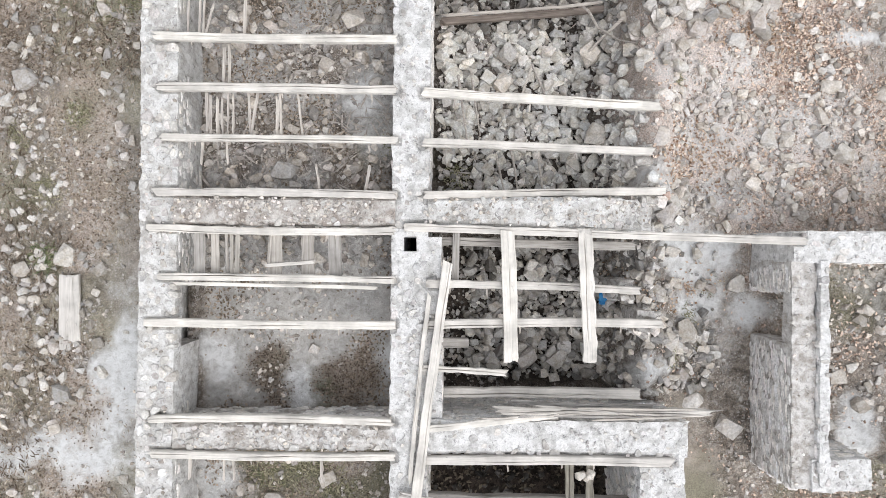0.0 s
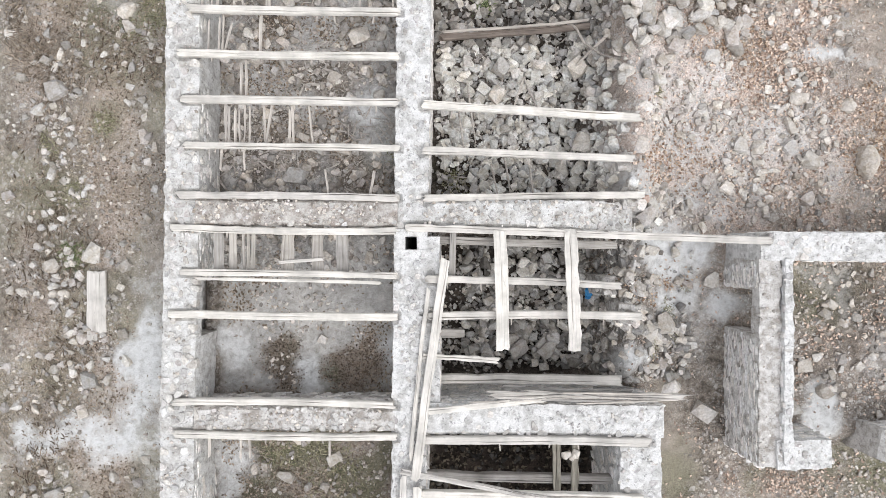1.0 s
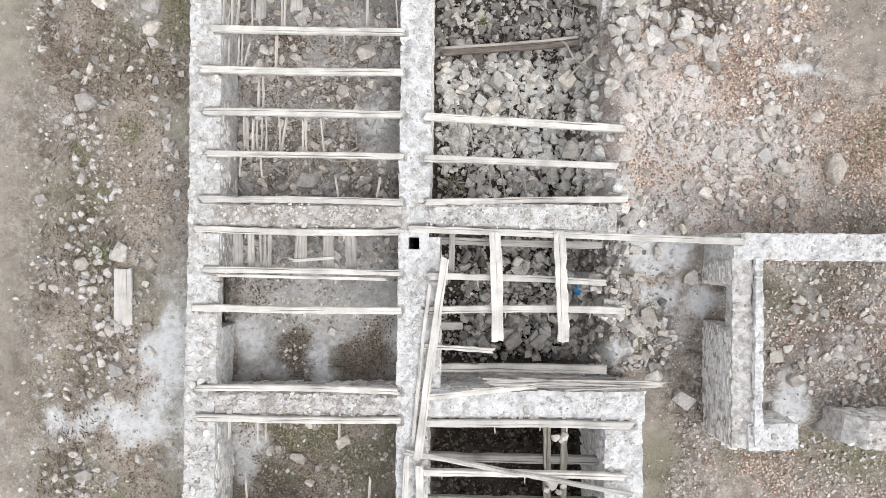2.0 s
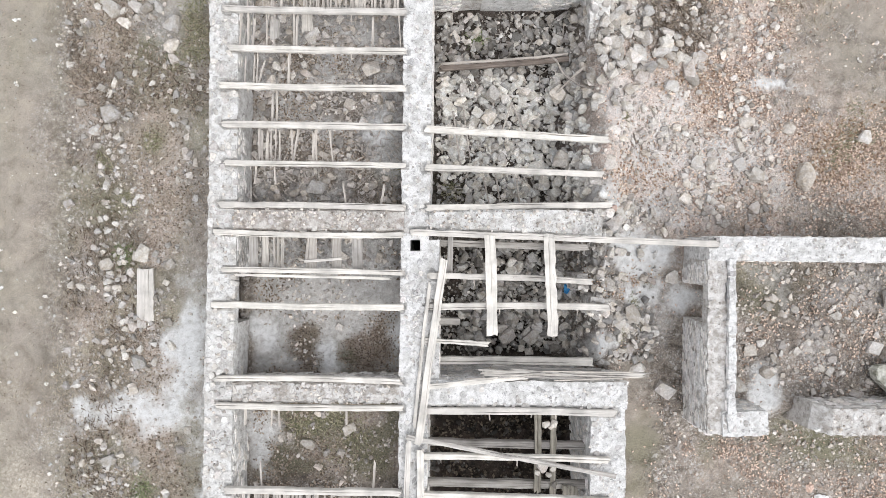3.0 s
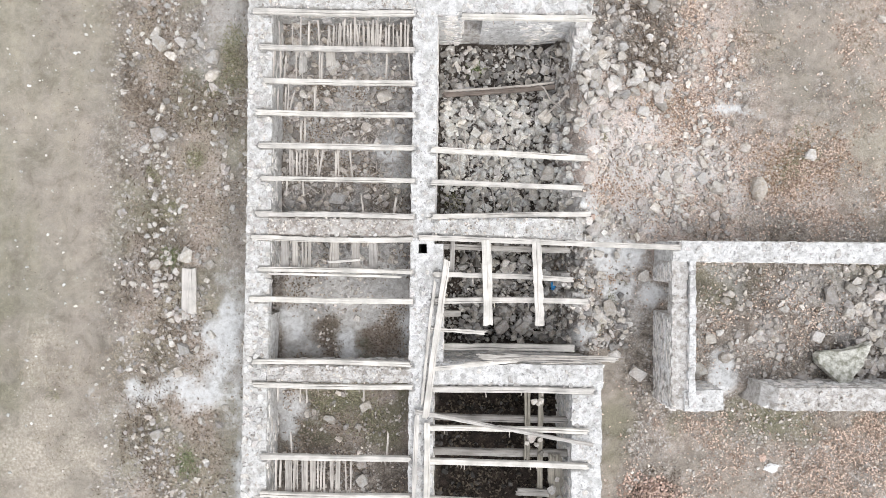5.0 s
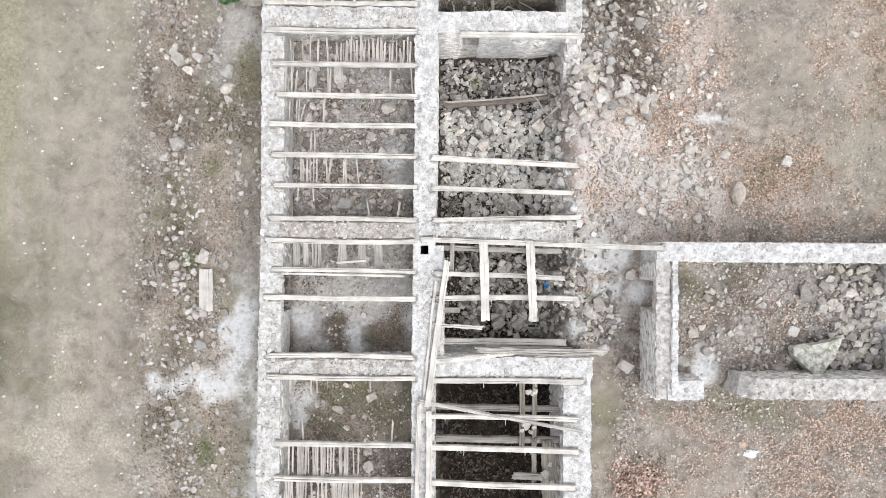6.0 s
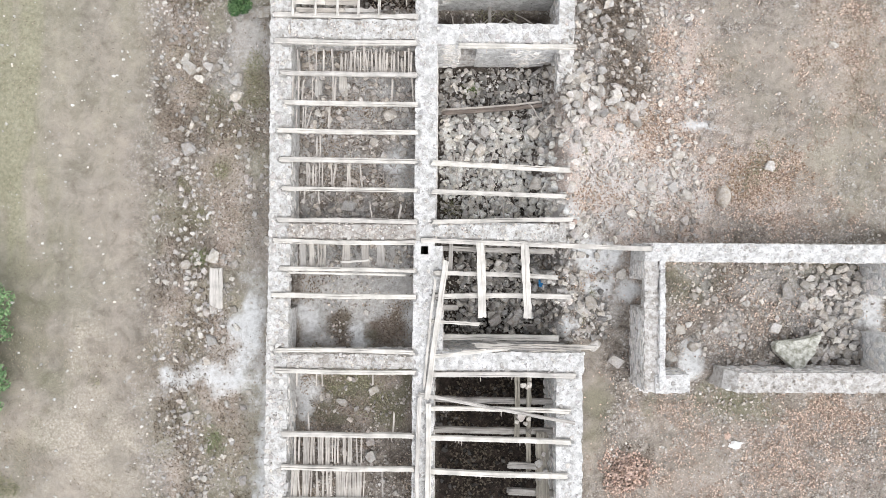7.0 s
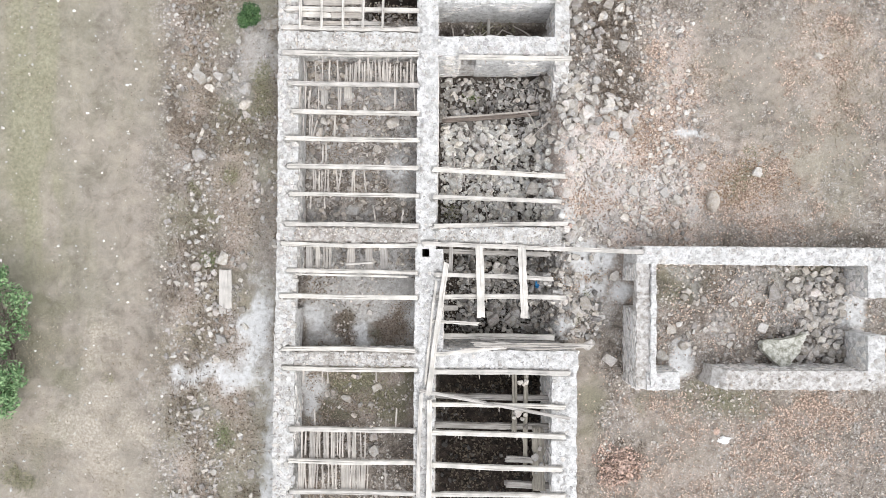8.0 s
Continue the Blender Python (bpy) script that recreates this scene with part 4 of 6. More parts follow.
def crust(rows, half, parent, seed, size, fill, ragged=0.03, keep_out=(), rise=0.094, white=False):
    """Stones bedded in the top of a wall, fitted to one another with mortar joints between."""
    rng = random.Random(seed)
    marks = [0.0]
    for (p, _, _), (q, _, _) in zip(rows, rows[1:]):
        marks.append(marks[-1] + (q - p).length)
    seeds = []
    ns, nc = max(1, round(marks[-1] / size)), max(2, round(2 * half / (size * 0.9)))
    for a in range(ns):
        for b in range(nc):
            if rng.random() > 0.17:
                seeds.append(((a + 0.5 + rng.uniform(-0.42, 0.42)) * marks[-1] / ns, ((b + 0.5 + rng.uniform(-0.42, 0.42)) / nc * 2 - 1) * half))
    pts = np.array(seeds)
    out = []
    for i, (s0, c0) in enumerate(seeds):
        edge = half + rng.uniform(-0.045, 0.035 + ragged)
        poly = [(max(0, s0 - 0.4), -edge), (min(marks[-1], s0 + 0.4), -edge), (min(marks[-1], s0 + 0.4), edge), (max(0, s0 - 0.4), edge)]
        for j in np.nonzero(np.abs(pts[:, 0] - s0) < size * 2.6)[0]:
            if j != i and len(poly) > 2:
                s1, c1 = seeds[j]
                poly = clipped(poly, (s0 + s1) / 2, (c0 + c1) / 2, s1 - s0, c1 - c0)
        if len(poly) < 3:
            continue
        ms, mc = sum(p[0] for p in poly) / len(poly), sum(p[1] for p in poly) / len(poly)
        k = min(max(int(np.searchsorted(marks, ms)) - 1, 0), len(rows) - 1)
        p, side, h = rows[k]
        d = Vector((side.y, -side.x))
        x, y = p.x + d.x * (ms - marks[k]) + side.x * mc, p.y + d.y * (ms - marks[k]) + side.y * mc
        if rng.random() > fill + 0.45 * noise.noise((x * 1.1, y * 1.1, seed * 0.7)):
            continue
        if not free_of_timber(x, y, 0.05) or any(math.hypot(x - a, y - b) < r for a, b, r in keep_out):
            continue
        joint = rng.uniform(0.006, 0.018)
        ring = []
        for a, b in poly:
            a, b = a - ms, b - mc
            ln = math.hypot(a, b)
            u = max(0.5, 1 - joint / max(ln, 0.01)) * rng.uniform(0.93, 1.03)
            q = (d.x * a + side.x * b) * u, (d.y * a + side.y * b) * u
            if not ring or math.hypot(q[0] - ring[-1][0], q[1] - ring[-1][1]) > 0.022:
                ring.append(q)
        if len(ring) < 3:
            continue
        area = sum(a[0] * b[1] - a[1] * b[0] for a, b in zip(ring, ring[1:] + ring[:1]))
        if area < 0:
            ring.reverse()
        cut = []
        for q, r in zip(ring, ring[1:] + ring[:1]):
            ln = math.hypot(r[0] - q[0], r[1] - q[1])
            if ln > 0.07 and len(ring) < 8:
                cut += [(q[0] * 0.8 + r[0] * 0.2, q[1] * 0.8 + r[1] * 0.2), (q[0] * 0.22 + r[0] * 0.78, q[1] * 0.22 + r[1] * 0.78)]
            else:
                cut.append(((q[0] + r[0]) / 2, (q[1] + r[1]) / 2))
        up = rise - 0.03 + rng.uniform(-0.015, 0.024)
        out.append(((x, y, h), bedded(cut, -0.07, up, (rng.gauss(0, 0.012 if white else 0.03), rng.gauss(0, 0.012 if white else 0.03)), rng, 0.5 if white else 1.0)))
    WALL_TOPS.append((out, parent, white))


def facing(rows, half, low, parent, seed, mat, sides=(-1, 1), course=1.0, share=1.0):
    """Coursed rubble stones proud of the two faces of a wall."""
    rng = random.Random(seed)
    out = []
    marks = [0.0]
    for (p, _, _), (q, _, _) in zip(rows, rows[1:]):
        marks.append(marks[-1] + (q - p).length)
    for sgn in sides:
        z = low
        while z < 1.3:
            ch = rng.uniform(0.13, 0.22) * course
            s = rng.uniform(0, 0.2)
            while s < marks[-1]:
                w = rng.uniform(0.16, 0.42) * (1.0 + 0.8 * (1.0 - course)) * (0.75 if course < 1 else 1.0)
                w = min(w, max(0.06, marks[-1] - s))
                i = min(int(np.searchsorted(marks, s + w / 2)), len(rows) - 1)
                p, side, h = rows[i]
                if z + ch < h + 0.02 and (share >= 1 or noise.noise((p.x * 0.9 + 3 * sgn, p.y * 0.9, z * 1.3 + seed)) < share * 1.2 - 0.6):
                    o = half + rng.uniform(-0.075, -0.045 - 0.012 * (1 - course))
                    m = place_rock(None, p.x + side.x * o * sgn, p.y + side.y * o * sgn, z + ch / 2, (w * 1.06, 0.17, ch * 1.04), math.atan2(-side.x, side.y) + rng.uniform(-0.05, 0.05), (rng.uniform(-0.05, 0.05), 0))
                    out.append((m, rng.randrange(10)))
                s += w
            z += ch
    if out:
        joined_rocks("face_stones", out, WALL_ROCKS, mat, parent)


M_FACE = stone_material("wall_face_stone", 0.7, 0.88, (1.0, 0.985, 0.965), True, stain=(0.88, 0.86, 0.83))


def wall(name, label, path, half, low, tops, mat, seed, size=0.17, fill=0.85, faces=True, keep_out=(), ragged=0.0, rise=0.094, course=1.0, sides=(-1, 1), loose=60, share=1.0):
    w = tagged(new(name), label, "stone wall", kind="structure")
    _, rows = core("masonry", path, half, low, tops, mat, w, seed)
    WALL_ROWS.append(rows)
    if size:
        crust(rows, half, w, seed, size, fill, ragged, keep_out, rise - (0.012 if mat is M_PLASTER else 0), mat is M_PLASTER)
    crumbs(rows, half, w, seed + 300, loose, M_WALL_STONE_FAR if mat is M_PLASTER else M_PEBBLE)
    if faces:
        facing(rows, half, low, w, seed + 1, M_FACE, sides, course, share)
    return w


C = CORE
west = wall("wall_west", "thick roofless rubble-stone wall bleached nearly white", [(-4.75, 8.8), (-4.77, 0.86), (-4.8, -0.58)], 0.31, -0.75, [C] * 3, M_MORTAR, 11, 0.145, 0.75, rise=0.104, course=0.7, sides=(-1,))
facing(WALL_ROWS[-1], 0.31, 0.0, west, 61, M_FACE, (1,), 0.7, 0.45)
_, rows = core("masonry", [(-4.825, -1.66), (-4.86, -3.0), (-4.9, -9.2)], 0.31, -0.75, [C] * 3, M_MORTAR, west, 51)
crumbs(rows, 0.31, west, 352, 70, M_PEBBLE)
crust(rows, 0.31, west, 52, 0.145, 0.7, rise=0.104)
facing(rows, 0.31, -0.75, west, 53, M_FACE, (-1,), 0.7)
facing(rows, 0.31, 0.0, west, 62, M_FACE, (1,), 0.7, 0.5)
_, rows = core("masonry", [(-4.8, -0.56), (-4.825, -1.68)], 0.305, 1.06, [C] * 2, M_MORTAR, west, 54)
crust(rows, 0.31, west, 55, 0.145, 0.7, rise=0.104)
core("masonry", [(-4.97, -0.56), (-4.99, -1.68)], 0.15, -0.75, [1.08] * 2, M_MORTAR, west, 56, 0.03, False)
mid = wall("wall_middle", "thick limewashed spine wall between the rooms", [(-0.5, 8.8), (-0.51, 3.7), (-0.555, 0.2)], 0.31, -1.1, [C] * 3, M_PLASTER, 12, 0.11, 0.5, rise=0.1, keep_out=((*FLUE, 0.24),))
_, rows = core("masonry", [(-0.557, -0.04), (-0.585, -3.4), (-0.61, -9.2)], 0.31, -1.1, [C] * 3, M_PLASTER, mid, 13)
crumbs(rows, 0.31, mid, 314, 60, M_WALL_STONE_FAR)
crust(rows, 0.31, mid, 14, 0.11, 0.5, 0.0, ((*FLUE, 0.24),), 0.098, True)
facing(rows, 0.31, -1.1, mid, 15, M_FACE)
for sx in (-0.765, -0.345):
    core("masonry", [(sx, 0.22), (sx, -0.06)], 0.1, -1.1, [C + 0.06, C + 0.06], M_PLASTER, mid, 16, 0.01, False)
for ya, yb in ((0.2, 0.34), (-0.3, -0.045)):
    core("masonry", [(-0.86, (ya + yb) / 2), (-0.25, (ya + yb) / 2)], (yb - ya) / 2, 1.2, [C + 0.08, C + 0.07], M_PLASTER, mid, 17, 0.015, False)
# near-black sheet across the bottom of the flue
flue_floor = bmesh.new()
bmesh.ops.create_grid(flue_floor, x_segments=3, y_segments=3, size=0.16)
bmesh.ops.translate(flue_floor, vec=(*FLUE, 0.1), verts=flue_floor.verts)
part("flue_sheet", flue_floor, M_FLUE, mid)
wall("wall_ledge", "lower plastered ledge along the spine wall", [(-0.17, 0.2), (-0.16, -2.85)], 0.14, -1.1, [C - 0.02] * 2, M_PLASTER, 18, 0.0)
wall("wall_cross_1", "cross wall topped with crumbled dirty mortar", [(-4.5, 0.66), (-0.8, 0.62)], 0.24, -0.3, [C + 0.06] * 2, M_EARTH, 21, 0.09, 0.35, loose=420)
wall("wall_cross_2", "pale mortared cross wall crumbling at its open end", [(-0.25, 0.62), (2.6, 0.62), (3.7, 0.58)], 0.25, -1.1, [C + 0.04, C + 0.04, 0.7], M_MORTAR, 22, 0.12, 0.55, loose=160)
wall("wall_cross_3", "cross wall of bedded stones in grey mortar", [(-4.55, -3.17), (-0.85, -3.15)], 0.23, -0.3, [C] * 2, M_MORTAR_DIRT, 23, 0.115, 0.8, loose=160)
wall("wall_cross_4", "broad limewashed cross wall of rubble stone", [(-0.3, -3.16), (4.1, -3.2)], 0.29, -1.1, [C + 0.02] * 2, M_PLASTER, 24, 0.13, 0.4)
wall("wall_cross_5", "cross wall with a crumbled mortar top", [(-4.45, 6.53), (-0.8, 6.5)], 0.28, -0.3, [C + 0.05] * 2, M_MORTAR, 25, 0.12, 0.5, loose=220)
cw = wall("wall_cross_6", "tall pale cross wall above a rubble-filled pit", [(-0.2, 6.4), (0.45, 6.4)], 0.29, -1.3, [C] * 2, M_PLASTER, 26, 0.16, 0.9, course=0.35)
_, rows = core("masonry", [(1.0, 6.4), (3.42, 6.4)], 0.29, -1.3, [C] * 2, M_PLASTER, cw, 27)
crust(rows, 0.29, cw, 27, 0.16, 0.9, white=True)
facing(rows, 0.29, -1.3, cw, 28, M_FACE, course=0.35, share=0.6)
_, rows = core("masonry", [(0.42, 6.4), (1.03, 6.4)], 0.285, 1.1, [C] * 2, M_PLASTER, cw, 29)
crust(rows, 0.29, cw, 30, 0.16, 0.9, white=True)
core("masonry", [(0.42, 6.4), (1.03, 6.4)], 0.27, -1.3, [-0.1] * 2, M_MORTAR_DIRT, cw, 32, 0.03, False)
wall("wall_cross_7", "tall plastered back wall of the open room", [(-0.2, 8.0), (3.4, 8.0)], 0.28, -1.3, [C] * 2, M_PLASTER, 71, 0.14, 0.5, course=0.4, share=0.35)
wall("wall_east_1", "ruined stump of wall sinking into rubble", [(3.6, 8.8), (3.6, 6.4), (3.68, 5.9), (3.72, 5.0)], 0.22, -0.9, [C, C, 0.75, 0.1], M_MORTAR, 33, 0.17, 0.9)
wall("wall_east_2", "crumbled wall stump carrying a joist end", [(3.62, 2.62), (3.6, 2.2)], 0.17, -0.9, [0.88] * 2, M_MORTAR_DIRT, 34, 0.12, 0.5)
wall("wall_east_5", "crumbled wall stump carrying a joist end", [(3.5, 1.82), (3.52, 1.48)], 0.15, -0.9, [0.88] * 2, M_MORTAR_DIRT, 37, 0.12, 0.5)
wall("wall_east_6", "crumbled wall stump carrying a joist end", [(3.62, 1.15), (3.6, 0.8)], 0.16, -0.9, [0.88] * 2, M_MORTAR_DIRT, 38, 0.12, 0.5)
wall("wall_east_3", "thick roofless limestone wall of the pit room", [(3.68, -3.0), (3.69, -9.2)], 0.38, -1.1, [C] * 2, M_PLASTER, 35, 0.13, 0.5, share=0.75)
wall("wall_east_4", "low crumbled wall stump under the joist ends", [(3.55, -1.08), (3.52, -1.45)], 0.15, -0.9, [0.88, 0.88], M_MORTAR_DIRT, 36, 0.14, 0.8)
wall("wall_east_7", "low crumbled wall stump under a joist end", [(3.22, -0.55), (3.24, -0.9)], 0.13, -0.9, [0.88, 0.88], M_MORTAR_DIRT, 39, 0.12, 0.5)
wall("annex_wall_north", "low roofless limestone wall of the small ruin", [(5.9, 0.03), (14.6, -0.02)], 0.26, -0.4, [C] * 2, M_PLASTER, 41, 0.14, 0.8)
wall("annex_wall_west", "rough wall with a raised white inner edge", [(6.1, -0.2), (6.1, -0.72)], 0.205, -0.4, [C - 0.06] * 2, M_MORTAR_DIRT, 42, 0.09, 0.35, loose=30, course=0.25, rise=0.085)
wall("annex_wall_west_2", "rough grey wall top beside a raised white edge", [(6.1, -1.62), (6.09, -4.05)], 0.205, -0.4, [C - 0.06] * 2, M_MORTAR_DIRT, 43, 0.09, 0.35, loose=30, course=0.25, rise=0.085)
lintel = wall("annex_lintel", "rough masonry carried over the doorway of the small ruin", [(6.1, -0.66), (6.1, -1.68)], 0.2, 1.0, [C - 0.06] * 2, M_MORTAR_DIRT, 44, 0.09, 0.35, loose=30, faces=False, rise=0.085)
_, rows = core("masonry", [(6.395, -0.66), (6.39, -1.68)], 0.075, 1.0, [C + 0.04] * 2, M_PLASTER, lintel, 50)
crust(rows, 0.075, lintel, 50, 0.13, 0.7, white=True)
edge = wall("annex_wall_edge", "narrow raised white edge of the wall", [(6.4, -0.2), (6.395, -0.7)], 0.075, -0.4, [C + 0.04] * 2, M_PLASTER, 45, 0.13, 0.7)
_, rows = core("masonry", [(6.39, -1.64), (6.38, -4.0)], 0.075, -0.4, [C + 0.04] * 2, M_PLASTER, edge, 57)
crust(rows, 0.075, edge, 57, 0.13, 0.7, white=True)
facing(rows, 0.075, -0.4, edge, 58, M_FACE)
wall("annex_wall_south", "low limestone wall beside a doorway", [(6.2, -3.82), (7.2, -3.8)], 0.27, -0.4, [C] * 2, M_PLASTER, 46, 0.15, 0.6)
wall("annex_wall_south_2", "low limestone wall with a broken end", [(8.3, -3.72), (8.6, -3.77), (14.6, -3.78)], 0.29, -0.4, [C - 0.3, C, C], M_MORTAR_DIRT, 47, 0.13, 0.4, rise=0.08)
wall("annex_wall_east", "low limestone wall with a wide gap", [(13.2, -0.2), (13.2, -1.25)], 0.26, -0.4, [C] * 2, M_PLASTER, 48, 0.18, 0.85)
wall("annex_wall_east_2", "low limestone wall beside a gap", [(13.2, -2.4), (13.2, -3.6)], 0.26, -0.4, [C] * 2, M_PLASTER, 49, 0.18, 0.85)

# ---- rubble ----


def heap(name, label, region, count, lo, hi, seed, near, mats, shapes, lift=0.0, power=1.6, sink=0.25, density=None):
    """Stones heaped over a region (x0, x1, y0, y1); the ones nearest the point near are parts."""
    rng = random.Random(seed)
    rows = []
    tries = 0
    while len(rows) < count and tries < count * 12:
        tries += 1
        x, y = rng.uniform(region[0], region[1]), rng.uniform(region[2], region[3])
        if density is not None and rng.random() > density(x, y):
            continue
        r = lo + (hi - lo) * rng.random() ** power
        sz = (r * rng.uniform(0.9, 1.5), r * rng.uniform(0.75, 1.1), r * rng.uniform(0.5, 0.9))
        z = sz[2] * (0.5 - sink) + lift * rng.random() ** 1.5
        rows.append((x, y, z, sz, rng.uniform(0, 6.3), (rng.gauss(0, 0.2), rng.gauss(0, 0.2)), rng.randrange(99)))
    zs = height(np.array([r[0] for r in rows]), np.array([r[1] for r in rows]))
    rows = [(place_rock(None, r[0], r[1], z + r[2], r[3], r[4], r[5]), r[6], max(r[3])) for r, z in zip(rows, zs)]
    h = tagged(new(name), label, "rubble", kind="stuff" if near is None else "")
    if near is not None:
        rows.sort(key=lambda r: (r[0].translation.xy - Vector(near)).length - r[2] * 4)
        for m, k, _ in rows[:260]:
            ob = new("stone", shapes[k % len(shapes)])
            ob.parent, ob.matrix_local = h, m
        rows = rows[260:]
    if rows:
        joined_rocks("gravel", [(m, k) for m, k, _ in rows], shapes, mats, h)
    return h


def ramp(a, b, v):
    k = min(max((v - a) / (b - a), 0.0), 1.0)
    return k * k * (3 - 2 * k)


def clustered(x, y):
    return dusted(x, y) * (0.12 + 0.88 * ramp(-0.14, 0.22, noise.noise((x * 0.95, y * 0.95, 63.3))))


def drifted(x, y):
    return 0.08 + 0.92 * ramp(-0.16, 0.22, noise.noise((x * 0.8, y * 0.8, 65.7)))


def dusted(x, y):
    return 0.12 if any(math.hypot((x - cx) / rx, (y - cy) / ry) < 1 for cx, cy, rx, ry, _ in PALE[:-1]) else 1.0


heap("rubble_heap", "heap of broken grey limestone filling the open room", (-0.1, 3.4, 1.0, 4.4), 1050, 0.05, 0.25, 501, (2.0, 2.5), M_RUBBLE_FAR, RUBBLE_ROCKS, 0.08, 1.3, density=lambda x, y: 0.05 if x < 0.55 and y < 1.75 else 1.0)
heap("rubble_shards", "grey shards and crumbs between the rubble stones", (-0.1, 3.4, -2.6, 6.0), 3600, 0.03, 0.11, 531, None, M_SHARD, RUBBLE_ROCKS, 0.05, 1.4, density=lambda x, y: 0.0 if 0.2 < y < 0.95 else 1.0)
heap("rubble_heap", "dark stone rubble at the foot of the tall wall", (-0.1, 3.3, 4.4, 6.0), 300, 0.05, 0.25, 502, (1.8, 5.0), M_RUBBLE_FAR, DARK_ROCKS, 0.1)
heap("rubble_heap", "coarse limestone rubble under the joists", (0.5, 3.3, -2.6, 0.2), 560, 0.06, 0.27, 503, (2.0, -1.5), M_DARK_STONE_FAR, DARK_ROCKS, 0.2)
heap("rubble_fan", "pale stones spilled from the fallen wall", (3.2, 5.0, 3.4, 8.5), 320, 0.04, 0.28, 504, (4.2, 5.0), M_DULL_FAR, DULL_ROCKS, 0.1, density=lambda x, y: (1.0 if x < 4.2 else 0.35) * (0.4 if y > 5.8 else 1.0))
heap("rubble_fan", "stones and mortar spilled beside the crumbled wall", (3.1, 5.2, -2.7, 0.3), 620, 0.03, 0.2, 505, (4.2, -1.5), M_DARK_STONE_FAR, DARK_ROCKS + FREE_ROCKS, 0.06, density=dusted)
heap("rubble_fan", "stones fallen from the end of the cross wall", (3.0, 4.8, 0.3, 1.3), 34, 0.05, 0.26, 506, (3.9, 0.7), M_RUBBLE_FAR, RUBBLE_ROCKS, 0.06)
heap("rubble_fan", "large pale squared stones spilled on the soil", (3.8, 6.1, 4.0, 5.2), 28, 0.16, 0.32, 520, (5.0, 4.6), M_DULL_FAR, DULL_ROCKS, 0.02)
heap("rubble_fan", "pale stones strewn beside the ruined wall", (3.9, 6.0, 6.6, 8.4), 42, 0.1, 0.34, 521, (4.8, 7.4), M_DULL_FAR, DULL_ROCKS, 0.02)
heap("annex_rubble", "stones fallen inside the small ruin", (10.9, 12.9, -3.4, -0.4), 330, 0.05, 0.27, 507, (12.0, -2.6), M_DULL_FAR, DULL_ROCKS, 0.05, density=lambda x, y: ramp(10.6, 12.0, x))
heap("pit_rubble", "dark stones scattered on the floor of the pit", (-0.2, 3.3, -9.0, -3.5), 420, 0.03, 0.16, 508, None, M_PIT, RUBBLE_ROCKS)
heap("stone_scatter", "small stones scattered beside the long wall", (-9.2, -5.2, -9.0, 9.0), 800, 0.04, 0.19, 509, (-7.0, -0.5), M_DULL_FAR, DULL_ROCKS, power=3, density=clustered)
heap("stone_scatter", "band of broken stones and mortar along the strip of weeds", (-9.0, -6.6, -9.0, 9.0), 800, 0.03, 0.17, 530, (-8.0, -0.5), M_DULL_FAR, DULL_ROCKS, power=2.4,
     density=lambda x, y: dusted(x, y) * math.exp(-((x + 7.9 + 0.35 * math.sin(y * 0.9)) / 0.5) ** 2) * (0.25 + 0.75 * ramp(-0.16, 0.18, noise.noise((x * 1.2, y * 1.2, 64.1)))))
heap("stone_scatter", "small pale stones among dry leaves", (4.2, 9.6, 0.4, 8.6), 2300, 0.025, 0.17, 510, (6.0, 2.6), M_PEBBLE, FREE_ROCKS, power=3, density=lambda x, y: clustered(x, y) * (1 - ramp(6.8, 9.4, x)))
heap("stone_scatter", "small stones on the floors of the rooms", (-4.4, -0.9, -8.8, 8.4), 1700, 0.03, 0.2, 511, None, M_PEBBLE, FREE_ROCKS, power=2.6, density=lambda x, y: dusted(x, y) * (0.13 if y < -3.4 else 0.02 if y < -0.55 else 1.0))
heap("stone_scatter", "small stones on the floor of the small ruin", (6.5, 12.9, -3.4, -0.3), 700, 0.03, 0.14, 512, None, M_PEBBLE, FREE_ROCKS, power=2.6, density=dusted)
heap("pebbles", "fine gravel and mortar crumbs strewn on the soil", (-9.5, 14.5, -9.0, 9.0), 15000, 0.018, 0.085, 513, None, M_PEBBLE, FREE_ROCKS, power=2.0,
     density=lambda x, y: 0.0 if -0.3 < x < 3.4 and y < -3.3 else drifted(x, y) * dusted(x, y) * (0.18 if math.hypot((x - 10.8) / 3.6, (y - 5.6) / 2.9) < 1 or math.hypot((x - 4.7) / 0.6, (y + 5) / 3) < 1 else 1.0))
heap("pebbles", "sparse pebbles on the beaten track", (-15.5, -9.0, -9.0, 9.0), 520, 0.02, 0.1, 514, None, M_RUBBLE_FAR, FREE_ROCKS, power=2.5)

